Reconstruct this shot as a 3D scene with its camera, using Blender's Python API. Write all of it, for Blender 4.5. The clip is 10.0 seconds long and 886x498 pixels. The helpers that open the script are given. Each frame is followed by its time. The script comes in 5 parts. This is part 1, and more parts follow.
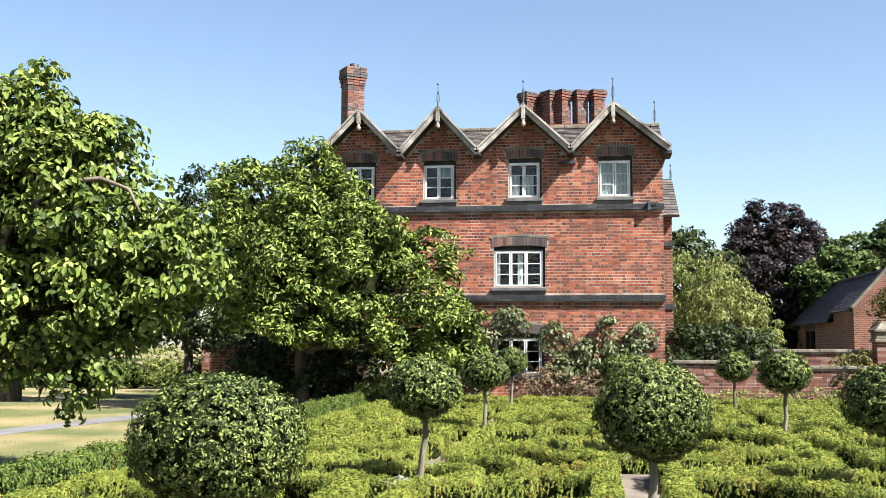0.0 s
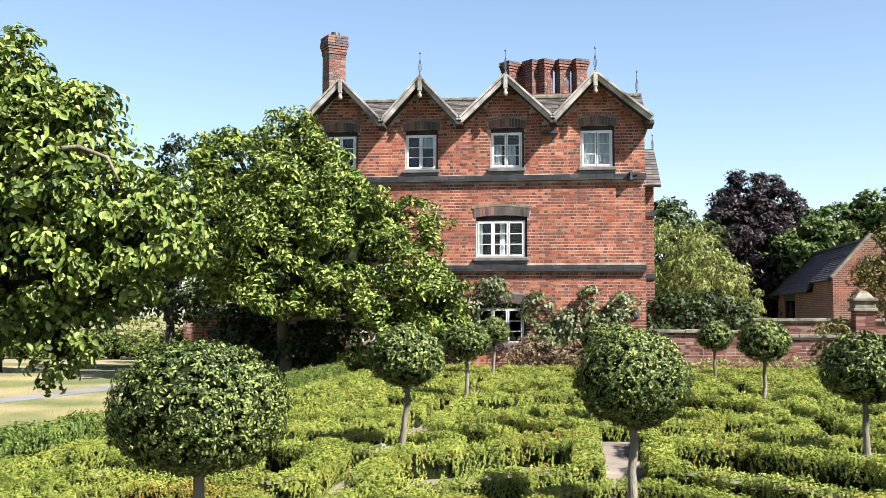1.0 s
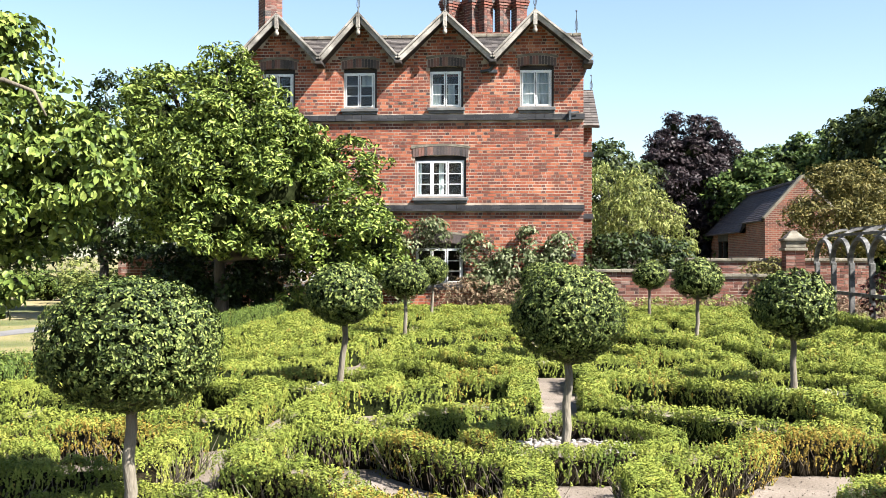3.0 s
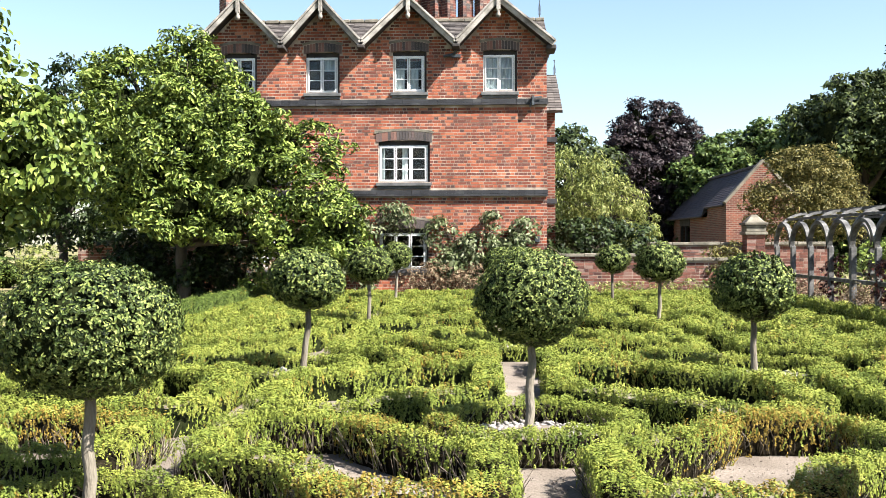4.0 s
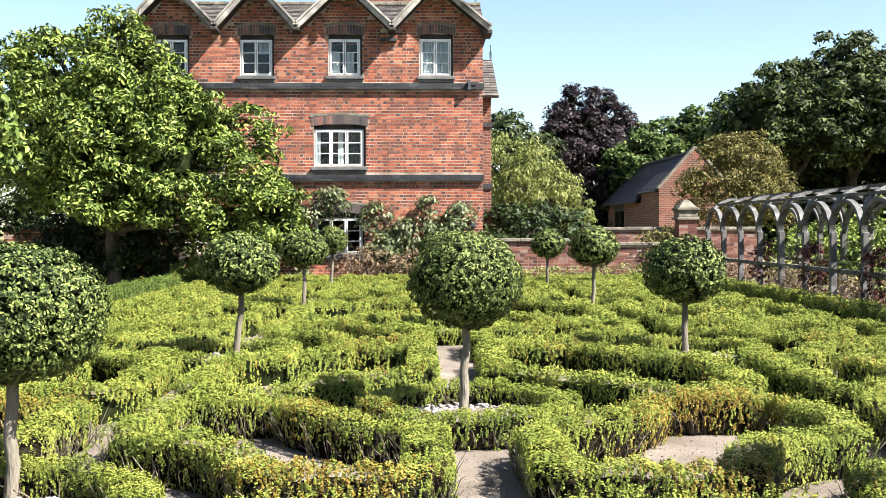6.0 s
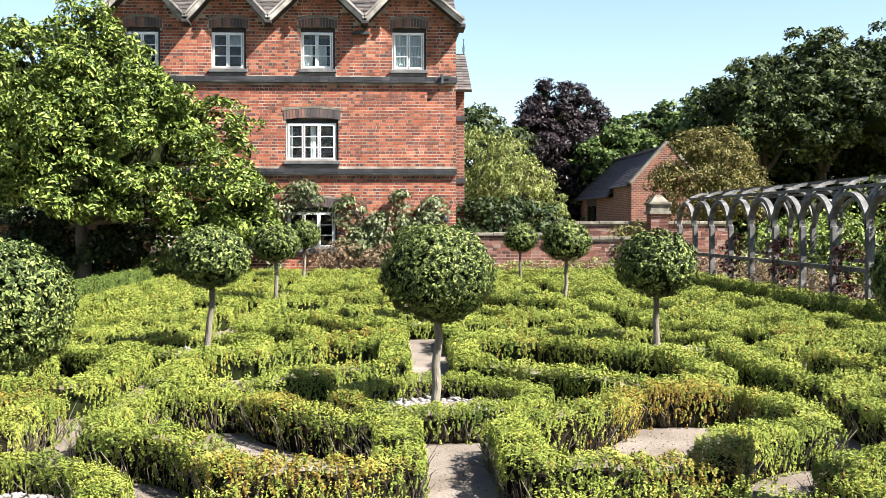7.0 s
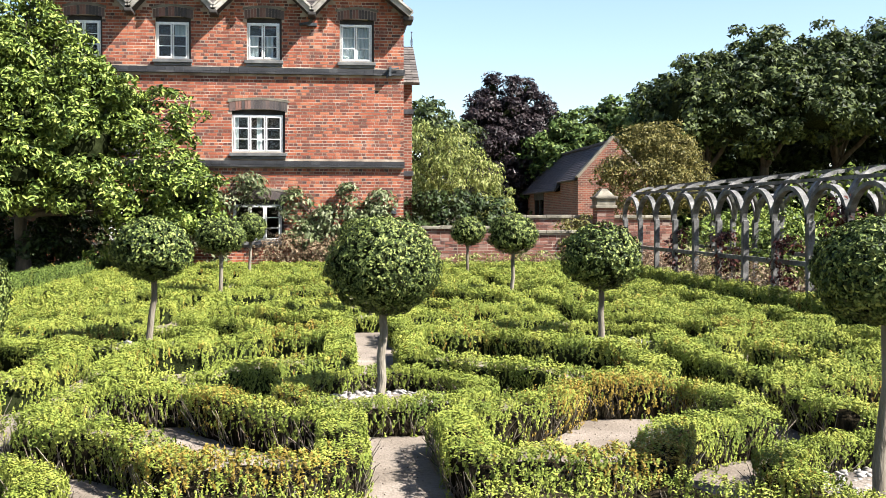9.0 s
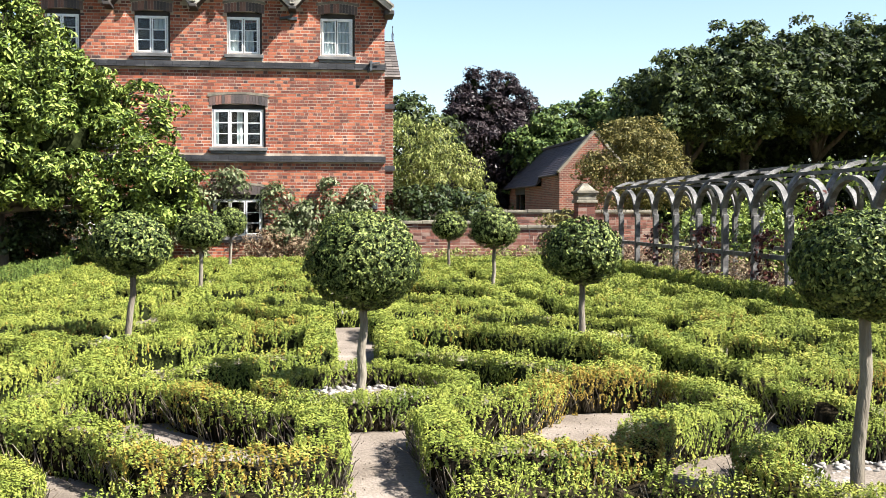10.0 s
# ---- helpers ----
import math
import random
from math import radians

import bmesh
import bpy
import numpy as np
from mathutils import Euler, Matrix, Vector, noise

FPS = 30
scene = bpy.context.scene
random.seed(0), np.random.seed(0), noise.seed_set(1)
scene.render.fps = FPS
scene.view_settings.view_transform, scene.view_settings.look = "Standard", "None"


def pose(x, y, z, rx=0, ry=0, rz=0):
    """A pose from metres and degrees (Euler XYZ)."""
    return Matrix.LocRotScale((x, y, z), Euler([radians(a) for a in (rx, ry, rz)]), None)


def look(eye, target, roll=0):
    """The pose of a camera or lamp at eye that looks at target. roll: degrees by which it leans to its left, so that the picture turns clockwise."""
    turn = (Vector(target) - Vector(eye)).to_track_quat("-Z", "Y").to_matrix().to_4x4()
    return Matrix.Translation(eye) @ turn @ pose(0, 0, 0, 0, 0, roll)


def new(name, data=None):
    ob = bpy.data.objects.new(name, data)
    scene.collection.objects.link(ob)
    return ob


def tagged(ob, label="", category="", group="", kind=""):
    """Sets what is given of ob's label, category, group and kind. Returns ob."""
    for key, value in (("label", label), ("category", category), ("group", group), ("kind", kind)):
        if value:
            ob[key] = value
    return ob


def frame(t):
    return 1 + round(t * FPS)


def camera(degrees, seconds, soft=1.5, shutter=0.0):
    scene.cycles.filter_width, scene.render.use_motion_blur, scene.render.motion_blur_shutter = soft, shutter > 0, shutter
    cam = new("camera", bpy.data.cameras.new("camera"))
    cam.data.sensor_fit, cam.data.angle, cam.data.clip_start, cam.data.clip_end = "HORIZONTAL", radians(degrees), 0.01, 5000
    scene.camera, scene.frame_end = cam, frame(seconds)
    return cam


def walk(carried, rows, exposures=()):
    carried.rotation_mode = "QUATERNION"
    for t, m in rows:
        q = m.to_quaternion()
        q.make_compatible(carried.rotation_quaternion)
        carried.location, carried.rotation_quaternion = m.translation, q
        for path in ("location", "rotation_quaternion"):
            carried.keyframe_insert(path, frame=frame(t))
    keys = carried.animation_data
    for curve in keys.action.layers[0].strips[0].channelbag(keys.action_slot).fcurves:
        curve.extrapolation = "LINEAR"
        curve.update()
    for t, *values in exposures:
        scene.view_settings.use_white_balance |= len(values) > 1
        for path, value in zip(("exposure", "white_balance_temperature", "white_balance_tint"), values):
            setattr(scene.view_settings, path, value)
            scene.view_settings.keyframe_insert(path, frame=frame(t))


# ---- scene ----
cam = camera(46.68, 10.0, soft=0.9)
PATH = [
    (0, look((-0.0419, -0.1087, 1.4808), (-2.9514, 19.5908, 3.3428), 0.264)),
    (0.5, look((-0.0388, -0.0978, 1.4714), (-2.8304, 19.6479, 2.9920), 0.259)),
    (1, look((-0.0355, -0.0872, 1.4623), (-2.6119, 19.7037, 2.7593), 0.135)),
    (1.5, look((-0.0321, -0.0767, 1.4537), (-2.3998, 19.7524, 2.5493), 0.116)),
    (2, look((-0.0286, -0.0665, 1.4455), (-1.9849, 19.8237, 2.1899), 0.102)),
    (2.5, look((-0.0249, -0.0564, 1.4377), (-1.7343, 19.8665, 1.8324), 0.140)),
    (4, look((-0.0131, -0.0273, 1.4170), (-0.7286, 19.9595, 1.2926), -0.158)),
    (4.5, look((-0.0088, -0.0180, 1.4109), (-0.4647, 19.9750, 1.1487), -0.141)),
    (5, look((-0.0045, -0.0089, 1.4052), (-0.1406, 19.9869, 1.0201), -0.086)),
    (5.5, look((0.0000, 0.0000, 1.4000), (0.2062, 19.9951, 1.0085), -0.117)),
    (7, look((0.0143, 0.0256, 1.3868), (1.0463, 19.9923, 0.8706), -0.064)),
    (7.5, look((0.0193, 0.0338, 1.3833), (1.3089, 19.9838, 0.8047), -0.048)),
    (8, look((0.0245, 0.0418, 1.3802), (1.6240, 19.9696, 0.8131), 0.003)),
    (8.5, look((0.0298, 0.0496, 1.3775), (1.8528, 19.9566, 0.7578), 0.074)),
    (9, look((0.0352, 0.0571, 1.3752), (2.0726, 19.9428, 0.7362), 0.127)),
    (9.5, look((0.0408, 0.0645, 1.3733), (2.2192, 19.9344, 0.7084), 0.090)),
    (10, look((0.0465, 0.0718, 1.3719), (2.4378, 19.9146, 0.6348), 0.076)),
]
walk(cam, PATH, [(0.0, 2.06), (4.0, 2.31), (10.0, 2.29)])

# ---- world and sun ----
SUN_WAY = Vector((-0.82, 0.45, -1.0)).normalized()
world = bpy.data.worlds.new("sky")
scene.world = world
world.use_nodes = True
wn = world.node_tree.nodes
sky = wn.new("ShaderNodeTexSky")
sky.sky_type = "NISHITA"
sky.sun_disc = False
sky.sun_elevation = math.asin(-SUN_WAY.z)
sky.sun_rotation = math.atan2(-SUN_WAY.x, -SUN_WAY.y)
sky.air_density, sky.dust_density, sky.ozone_density = 1.0, 0.7, 1.1
world.node_tree.links.new(sky.outputs[0], wn["Background"].inputs[0])
wn["Background"].inputs[1].default_value = 0.05
sun = new("sun", bpy.data.lights.new("sun", "SUN"))
sun.data.energy, sun.data.angle, sun.data.color = 5.0, radians(0.5), (1.0, 0.965, 0.905)
sun.matrix_world = SUN_WAY.to_track_quat("-Z", "Y").to_matrix().to_4x4()

rng = np.random.default_rng(7)


# ---- materials ----
def material(name, colours, scale=3.0, fine=40.0, rough=0.8, bump=0.3, island=0.0, objrandom=0.0, metal=0.0, translucent=0.0, spec=0.4, stretch=(1, 1, 1)):
    """Noise at two scales over a ramp of colours; island and objrandom add a shift by piece."""
    m = bpy.data.materials.new(name)
    m.use_nodes = True
    nt = m.node_tree
    n, link = nt.nodes, nt.links.new
    bsdf = n["Principled BSDF"]
    geo = n.new("ShaderNodeNewGeometry")
    mapping = n.new("ShaderNodeMapping")
    mapping.inputs["Scale"].default_value = stretch
    link(geo.outputs["Position"], mapping.inputs[0])
    big, small = n.new("ShaderNodeTexNoise"), n.new("ShaderNodeTexNoise")
    big.inputs["Scale"].default_value, small.inputs["Scale"].default_value = scale, fine
    big.inputs["Detail"].default_value, small.inputs["Detail"].default_value = 4, 3
    link(mapping.outputs[0], big.inputs["Vector"]), link(mapping.outputs[0], small.inputs["Vector"])
    add = n.new("ShaderNodeMath")
    add.operation = "MULTIPLY_ADD"
    link(small.outputs["Fac"], add.inputs[0])
    add.inputs[1].default_value = 0.5
    half = n.new("ShaderNodeMath")
    half.operation = "MULTIPLY_ADD"
    link(big.outputs["Fac"], half.inputs[0])
    half.inputs[1].default_value, half.inputs[2].default_value = 1.6, -0.55
    link(half.outputs[0], add.inputs[2])
    value = add.outputs[0]
    for amount, node, socket in ((island, geo, "Random Per Island"), (objrandom, None, "Random")):
        if amount:
            src = node if node else n.new("ShaderNodeObjectInfo")
            mix = n.new("ShaderNodeMix")
            mix.inputs["Factor"].default_value = amount
            link(value, mix.inputs["A"]), link(src.outputs[socket], mix.inputs["B"])
            value = mix.outputs["Result"]
    ramp = n.new("ShaderNodeValToRGB")
    els = ramp.color_ramp.elements
    while len(els) < len(colours):
        els.new(0.5)
    for e, (p, c) in zip(els, colours):
        e.position, e.color = p, (*c, 1)
    link(value, ramp.inputs[0])
    link(ramp.outputs[0], bsdf.inputs["Base Color"])
    bsdf.inputs["Roughness"].default_value, bsdf.inputs["Metallic"].default_value = rough, metal
    bsdf.inputs["Specular IOR Level"].default_value = spec
    if bump:
        b = n.new("ShaderNodeBump")
        b.inputs["Strength"].default_value, b.inputs["Distance"].default_value = bump, 0.02
        link(small.outputs["Fac"], b.inputs["Height"]), link(b.outputs[0], bsdf.inputs["Normal"])
    if translucent:
        t, mx = n.new("ShaderNodeBsdfTranslucent"), n.new("ShaderNodeMixShader")
        link(ramp.outputs[0], t.inputs[0])
        mx.inputs[0].default_value = translucent
        link(bsdf.outputs[0], mx.inputs[1]), link(t.outputs[0], mx.inputs[2])
        link(mx.outputs[0], n["Material Output"].inputs[0])
    return m


def leaf(name, dark, mid, light, rough=0.45, translucent=0.25, scale=2.0, island=0.65, spec=0.15):
    return material(name, [(0.2, dark), (0.5, mid), (0.85, light)], scale, 30, rough, 0, island, translucent=translucent, spec=spec)


BRICK = material("brick", [(0.08, (0.0698, 0.0223, 0.0167)), (0.28, (0.13, 0.0335, 0.0186)), (0.45, (0.195, 0.0484, 0.0242)), (0.65, (0.246, 0.0632, 0.0298)), (0.85, (0.298, 0.0977, 0.0484)), (0.97, (0.344, 0.177, 0.112))], 0.8, 45, 0.85, 0.35, island=0.72)
BRICK_PIECE = material("brick_single", [(0.08, (0.0698, 0.0223, 0.0167)), (0.28, (0.13, 0.0335, 0.0186)), (0.45, (0.195, 0.0484, 0.0242)), (0.65, (0.246, 0.0632, 0.0298)), (0.85, (0.298, 0.0977, 0.0484)), (0.97, (0.344, 0.177, 0.112))], 0.8, 45, 0.85, 0.35, objrandom=0.72)
BRICK_DARK = material("dark_header", [(0.1, (0.035, 0.018, 0.016)), (0.45, (0.085, 0.03, 0.022)), (0.8, (0.145, 0.045, 0.029)), (0.97, (0.2, 0.075, 0.046))], 1.5, 45, 0.8, 0.35, island=0.7)
BRICK_OLD = material("weathered_brick", [(0.1, (0.04, 0.018, 0.015)), (0.4, (0.115, 0.04, 0.027)), (0.65, (0.16, 0.066, 0.047)), (0.8, (0.17, 0.105, 0.084)), (0.97, (0.2, 0.165, 0.14))], 1.5, 45, 0.9, 0.4, island=0.7)
MORTAR = material("mortar", [(0.2, (0.14, 0.1, 0.075)), (0.5, (0.26, 0.2, 0.155)), (0.85, (0.42, 0.36, 0.3))], 2, 80, 0.95, 0.3)
BLUE_BRICK = material("blue_brick", [(0.15, (0.00765, 0.00765, 0.00915)), (0.6, (0.0216, 0.0216, 0.025)), (0.95, (0.0576, 0.0562, 0.0566))], 3, 60, 0.55, 0.3, island=0.4)
BLUE_PIECE = material("blue_brick_single", [(0.15, (0.00765, 0.00765, 0.00915)), (0.6, (0.0216, 0.0216, 0.025)), (0.95, (0.0576, 0.0562, 0.0566))], 3, 60, 0.55, 0.3, objrandom=0.4)
ARCH_BRICK = material("arch_brick", [(0.1, (0.0256, 0.0224, 0.0224)), (0.45, (0.0704, 0.0544, 0.0512)), (0.8, (0.154, 0.0704, 0.0512)), (0.98, (0.192, 0.128, 0.102))], 3, 60, 0.75, 0.3, island=0.7)
SANDSTONE = material("sandstone", [(0.15, (0.0576, 0.0512, 0.0397)), (0.6, (0.141, 0.125, 0.096)), (0.95, (0.23, 0.205, 0.16))], 4, 60, 0.9, 0.5)
ROOF_TILE = material("roof_tile", [(0.1, (0.0317, 0.0271, 0.0259)), (0.5, (0.0634, 0.0536, 0.0495)), (0.9, (0.109, 0.095, 0.0864))], 1.5, 50, 0.85, 0.4, island=0.6)
BARN_TILE = material("barn_tile", [(0.1, (0.024, 0.02, 0.026)), (0.5, (0.042, 0.035, 0.044)), (0.9, (0.08, 0.066, 0.075))], 1.5, 50, 0.7, 0.4, island=0.5, spec=0.3)
OLD_PAINT = material("weathered_timber", [(0.15, (0.0806, 0.0717, 0.0609)), (0.5, (0.216, 0.197, 0.175)), (0.9, (0.395, 0.367, 0.332))], 3, 50, 0.75, 0.35, stretch=(1, 1, 1))
WHITE = material("white_paint", [(0.1, (0.5, 0.5, 0.49)), (0.6, (0.64, 0.64, 0.63)), (0.95, (0.7, 0.7, 0.69))], 5, 80, 0.45, 0.1)
# timber colour, used too for the painted shadow strips at the windows
DARK_TIMBER = material("dark_timber", [(0.1, (0.0096, 0.00832, 0.00768)), (0.9, (0.0384, 0.032, 0.0288))], 4, 60, 0.8, 0.3)
SILL_GREY = material("painted_sill", [(0.1, (0.0448, 0.0448, 0.0461)), (0.6, (0.096, 0.096, 0.096)), (0.95, (0.16, 0.16, 0.157))], 5, 70, 0.6, 0.2)
IRON = material("wrought_iron", [(0.1, (0.03, 0.035, 0.04)), (0.9, (0.1, 0.11, 0.12))], 6, 80, 0.5, 0.2, metal=0.6)
CURTAIN = material("curtain", [(0.1, (0.3, 0.36, 0.37)), (0.9, (0.5, 0.56, 0.57))], 3, 30, 0.9, 0.2, stretch=(12, 1, 1))
INTERIOR_SHADE = material("interior_shade", [(0.1, (0.012, 0.011, 0.01)), (0.9, (0.03, 0.028, 0.025))], 2, 30, 0.9, 0)
GRAVEL = material("gravel", [(0.1, (0.0512, 0.0379, 0.0282)), (0.4, (0.102, 0.0809, 0.0625)), (0.65, (0.146, 0.119, 0.0963)), (0.95, (0.215, 0.187, 0.159))], 1.6, 45, 0.95, 0.6)
SOIL = material("soil", [(0.1, (0.0448, 0.032, 0.0224)), (0.5, (0.096, 0.0736, 0.0544)), (0.95, (0.166, 0.134, 0.109))], 2.5, 60, 0.95, 0.8)
PEBBLE = material("pebble", [(0.05, (0.08, 0.07, 0.062)), (0.4, (0.18, 0.165, 0.15)), (0.9, (0.3, 0.28, 0.26))], 8, 90, 0.7, 0.15, island=0.7)
GRASS = material("lawn", [(0.1, (0.0318, 0.0462, 0.0114)), (0.42, (0.0809, 0.0866, 0.0253)), (0.6, (0.172, 0.139, 0.0634)), (0.95, (0.231, 0.19, 0.101))], 0.35, 60, 0.95, 0.6)
ASPHALT = material("tarmac", [(0.1, (0.0832, 0.08, 0.08)), (0.9, (0.154, 0.147, 0.147))], 1, 70, 0.95, 0.4)
BARK = material("bark", [(0.15, (0.048, 0.0384, 0.0275)), (0.5, (0.109, 0.0915, 0.0672)), (0.9, (0.192, 0.17, 0.134))], 8, 60, 0.9, 0.6, stretch=(1, 1, 0.25))
DARK_BARK = material("dark_bark", [(0.15, (0.0192, 0.016, 0.0128)), (0.9, (0.0704, 0.0576, 0.0448))], 6, 50, 0.95, 0.6, stretch=(1, 1, 0.3))
TWIG = material("twig", [(0.1, (0.025, 0.02, 0.014)), (0.5, (0.08, 0.063, 0.044)), (0.9, (0.2, 0.17, 0.13))], 8, 60, 0.9, 0.2, island=0.7)
# near-black cores: the shade between leaves and twigs is put into their colour
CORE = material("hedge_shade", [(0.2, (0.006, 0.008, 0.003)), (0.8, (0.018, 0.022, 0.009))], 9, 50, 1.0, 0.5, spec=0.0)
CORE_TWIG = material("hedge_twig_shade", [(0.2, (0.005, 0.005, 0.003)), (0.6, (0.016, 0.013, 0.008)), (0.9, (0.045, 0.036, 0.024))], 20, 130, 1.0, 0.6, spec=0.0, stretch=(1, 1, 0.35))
PERGOLA = material("silvered_oak", [(0.15, (0.0272, 0.0261, 0.025)), (0.5, (0.0707, 0.068, 0.0653)), (0.9, (0.163, 0.158, 0.15))], 6, 60, 0.7, 0.3)
BOX_LEAF = leaf("box_leaf", (0.058, 0.084, 0.016), (0.146, 0.174, 0.031), (0.255, 0.26, 0.055), 0.6, 0.05, 4.0, 0.2, spec=0.1)
BOX_RUSTY = leaf("box_leaf_bronzed", (0.09, 0.065, 0.016), (0.19, 0.13, 0.02), (0.28, 0.2, 0.045), 0.6, 0.2)
BORDER_LEAF = leaf("border_leaf", (0.022, 0.042, 0.01), (0.068, 0.102, 0.02), (0.145, 0.18, 0.04), 0.55, 0.06)
BALL_LEAF = leaf("clipped_leaf", (0.007, 0.013, 0.004), (0.05, 0.074, 0.018), (0.21, 0.24, 0.07), 0.5, 0.03, spec=0.12)
MAGNOLIA_LEAF = leaf("broad_leaf", (0.013, 0.025, 0.005), (0.09, 0.13, 0.022), (0.245, 0.295, 0.068), 0.5, 0.1)
LIME_LEAF = leaf("bright_leaf", (0.02, 0.036, 0.008), (0.085, 0.122, 0.024), (0.21, 0.25, 0.06), 0.45, 0.15)
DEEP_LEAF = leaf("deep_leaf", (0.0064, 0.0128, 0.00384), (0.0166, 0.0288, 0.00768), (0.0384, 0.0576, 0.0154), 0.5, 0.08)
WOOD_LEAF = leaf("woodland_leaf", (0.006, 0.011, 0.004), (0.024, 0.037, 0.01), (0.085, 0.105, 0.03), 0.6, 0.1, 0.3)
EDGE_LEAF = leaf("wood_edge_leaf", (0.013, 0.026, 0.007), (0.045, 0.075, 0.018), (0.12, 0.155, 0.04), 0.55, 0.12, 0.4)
BEECH_LEAF = leaf("copper_leaf", (0.00576, 0.00448, 0.00576), (0.0141, 0.00896, 0.0109), (0.0371, 0.0269, 0.0282), 0.45, 0.1, 0.3)
WILLOW_LEAF = leaf("yellow_green_leaf", (0.055, 0.072, 0.016), (0.145, 0.168, 0.042), (0.27, 0.275, 0.1), 0.5, 0.25, 0.5)
OLIVE_LEAF = leaf("olive_leaf", (0.048, 0.048, 0.0141), (0.109, 0.0992, 0.0288), (0.186, 0.154, 0.0544), 0.55, 0.25, 0.6)
CLIMBER_LEAF = leaf("climber_leaf", (0.032, 0.048, 0.016), (0.0896, 0.109, 0.0448), (0.218, 0.23, 0.141), 0.5, 0.15)
DRY_LEAF = leaf("dry_leaf", (0.064, 0.0384, 0.0224), (0.16, 0.109, 0.064), (0.269, 0.211, 0.141), 0.7, 0.2)
RED_LEAF = leaf("red_leaf", (0.0128, 0.00512, 0.00512), (0.032, 0.0102, 0.00896), (0.0768, 0.0256, 0.0192), 0.45, 0.2)
GRASS_BLADE = leaf("grass_blade", (0.073, 0.103, 0.0243), (0.17, 0.176, 0.0547), (0.34, 0.285, 0.134), 0.8, 0.3, 0.35, 0.3)


def pane_material():
    m = bpy.data.materials.new("window_glass")
    m.use_nodes = True
    b = m.node_tree.nodes["Principled BSDF"]
    b.inputs["Base Color"].default_value = (0.9, 0.95, 0.95, 1)
    b.inputs["Roughness"].default_value, b.inputs["IOR"].default_value = 0.03, 1.5
    b.inputs["Transmission Weight"].default_value = 1.0
    return m


GLASS = pane_material()


def far_brick(name, colours, mortar):
    """Coursed brickwork for walls far off: small bricks with recessed joints, by place."""
    m = material(name, colours, 1.2, 40, 0.9, 0)
    nt = m.node_tree
    n, link = nt.nodes, nt.links.new
    bsdf = n["Principled BSDF"]
    ramp = next(q for q in n if q.type == "VALTORGB")
    geo = next(q for q in n if q.type == "NEW_GEOMETRY")
    sep, add, com = n.new("ShaderNodeSeparateXYZ"), n.new("ShaderNodeMath"), n.new("ShaderNodeCombineXYZ")
    link(geo.outputs["Position"], sep.inputs[0])
    link(sep.outputs[0], add.inputs[0]), link(sep.outputs[1], add.inputs[1])
    link(add.outputs[0], com.inputs[0]), link(sep.outputs[2], com.inputs[1])
    tex = n.new("ShaderNodeTexBrick")
    tex.inputs["Scale"].default_value = 1.0
    tex.inputs["Brick Width"].default_value, tex.inputs["Row Height"].default_value = 0.225, 0.0815
    tex.inputs["Mortar Size"].default_value = 0.012
    tex.inputs["Color1"].default_value, tex.inputs["Color2"].default_value = (0.35, 0.35, 0.35, 1), (1.3, 1.3, 1.3, 1)
    link(com.outputs[0], tex.inputs["Vector"])
    mul, mix = n.new("ShaderNodeMix"), n.new("ShaderNodeMix")
    mul.data_type = mix.data_type = "RGBA"
    mul.blend_type = "MULTIPLY"
    mul.inputs[0].default_value = 0.8
    link(ramp.outputs[0], mul.inputs[6]), link(tex.outputs["Color"], mul.inputs[7])
    link(tex.outputs["Fac"], mix.inputs[0]), link(mul.outputs[2], mix.inputs[6])
    mix.inputs[7].default_value = (*mortar, 1)
    link(mix.outputs[2], bsdf.inputs["Base Color"])
    bump = n.new("ShaderNodeBump")
    bump.inputs["Strength"].default_value, bump.inputs["Distance"].default_value = 0.6, -0.01
    link(tex.outputs["Fac"], bump.inputs["Height"]), link(bump.outputs[0], bsdf.inputs["Normal"])
    return m


FAR_BRICK = far_brick("far_brickwork", [(0.15, (0.0697, 0.0197, 0.0139)), (0.5, (0.139, 0.0369, 0.0205)), (0.9, (0.205, 0.0697, 0.0394))], (0.164, 0.123, 0.0943))


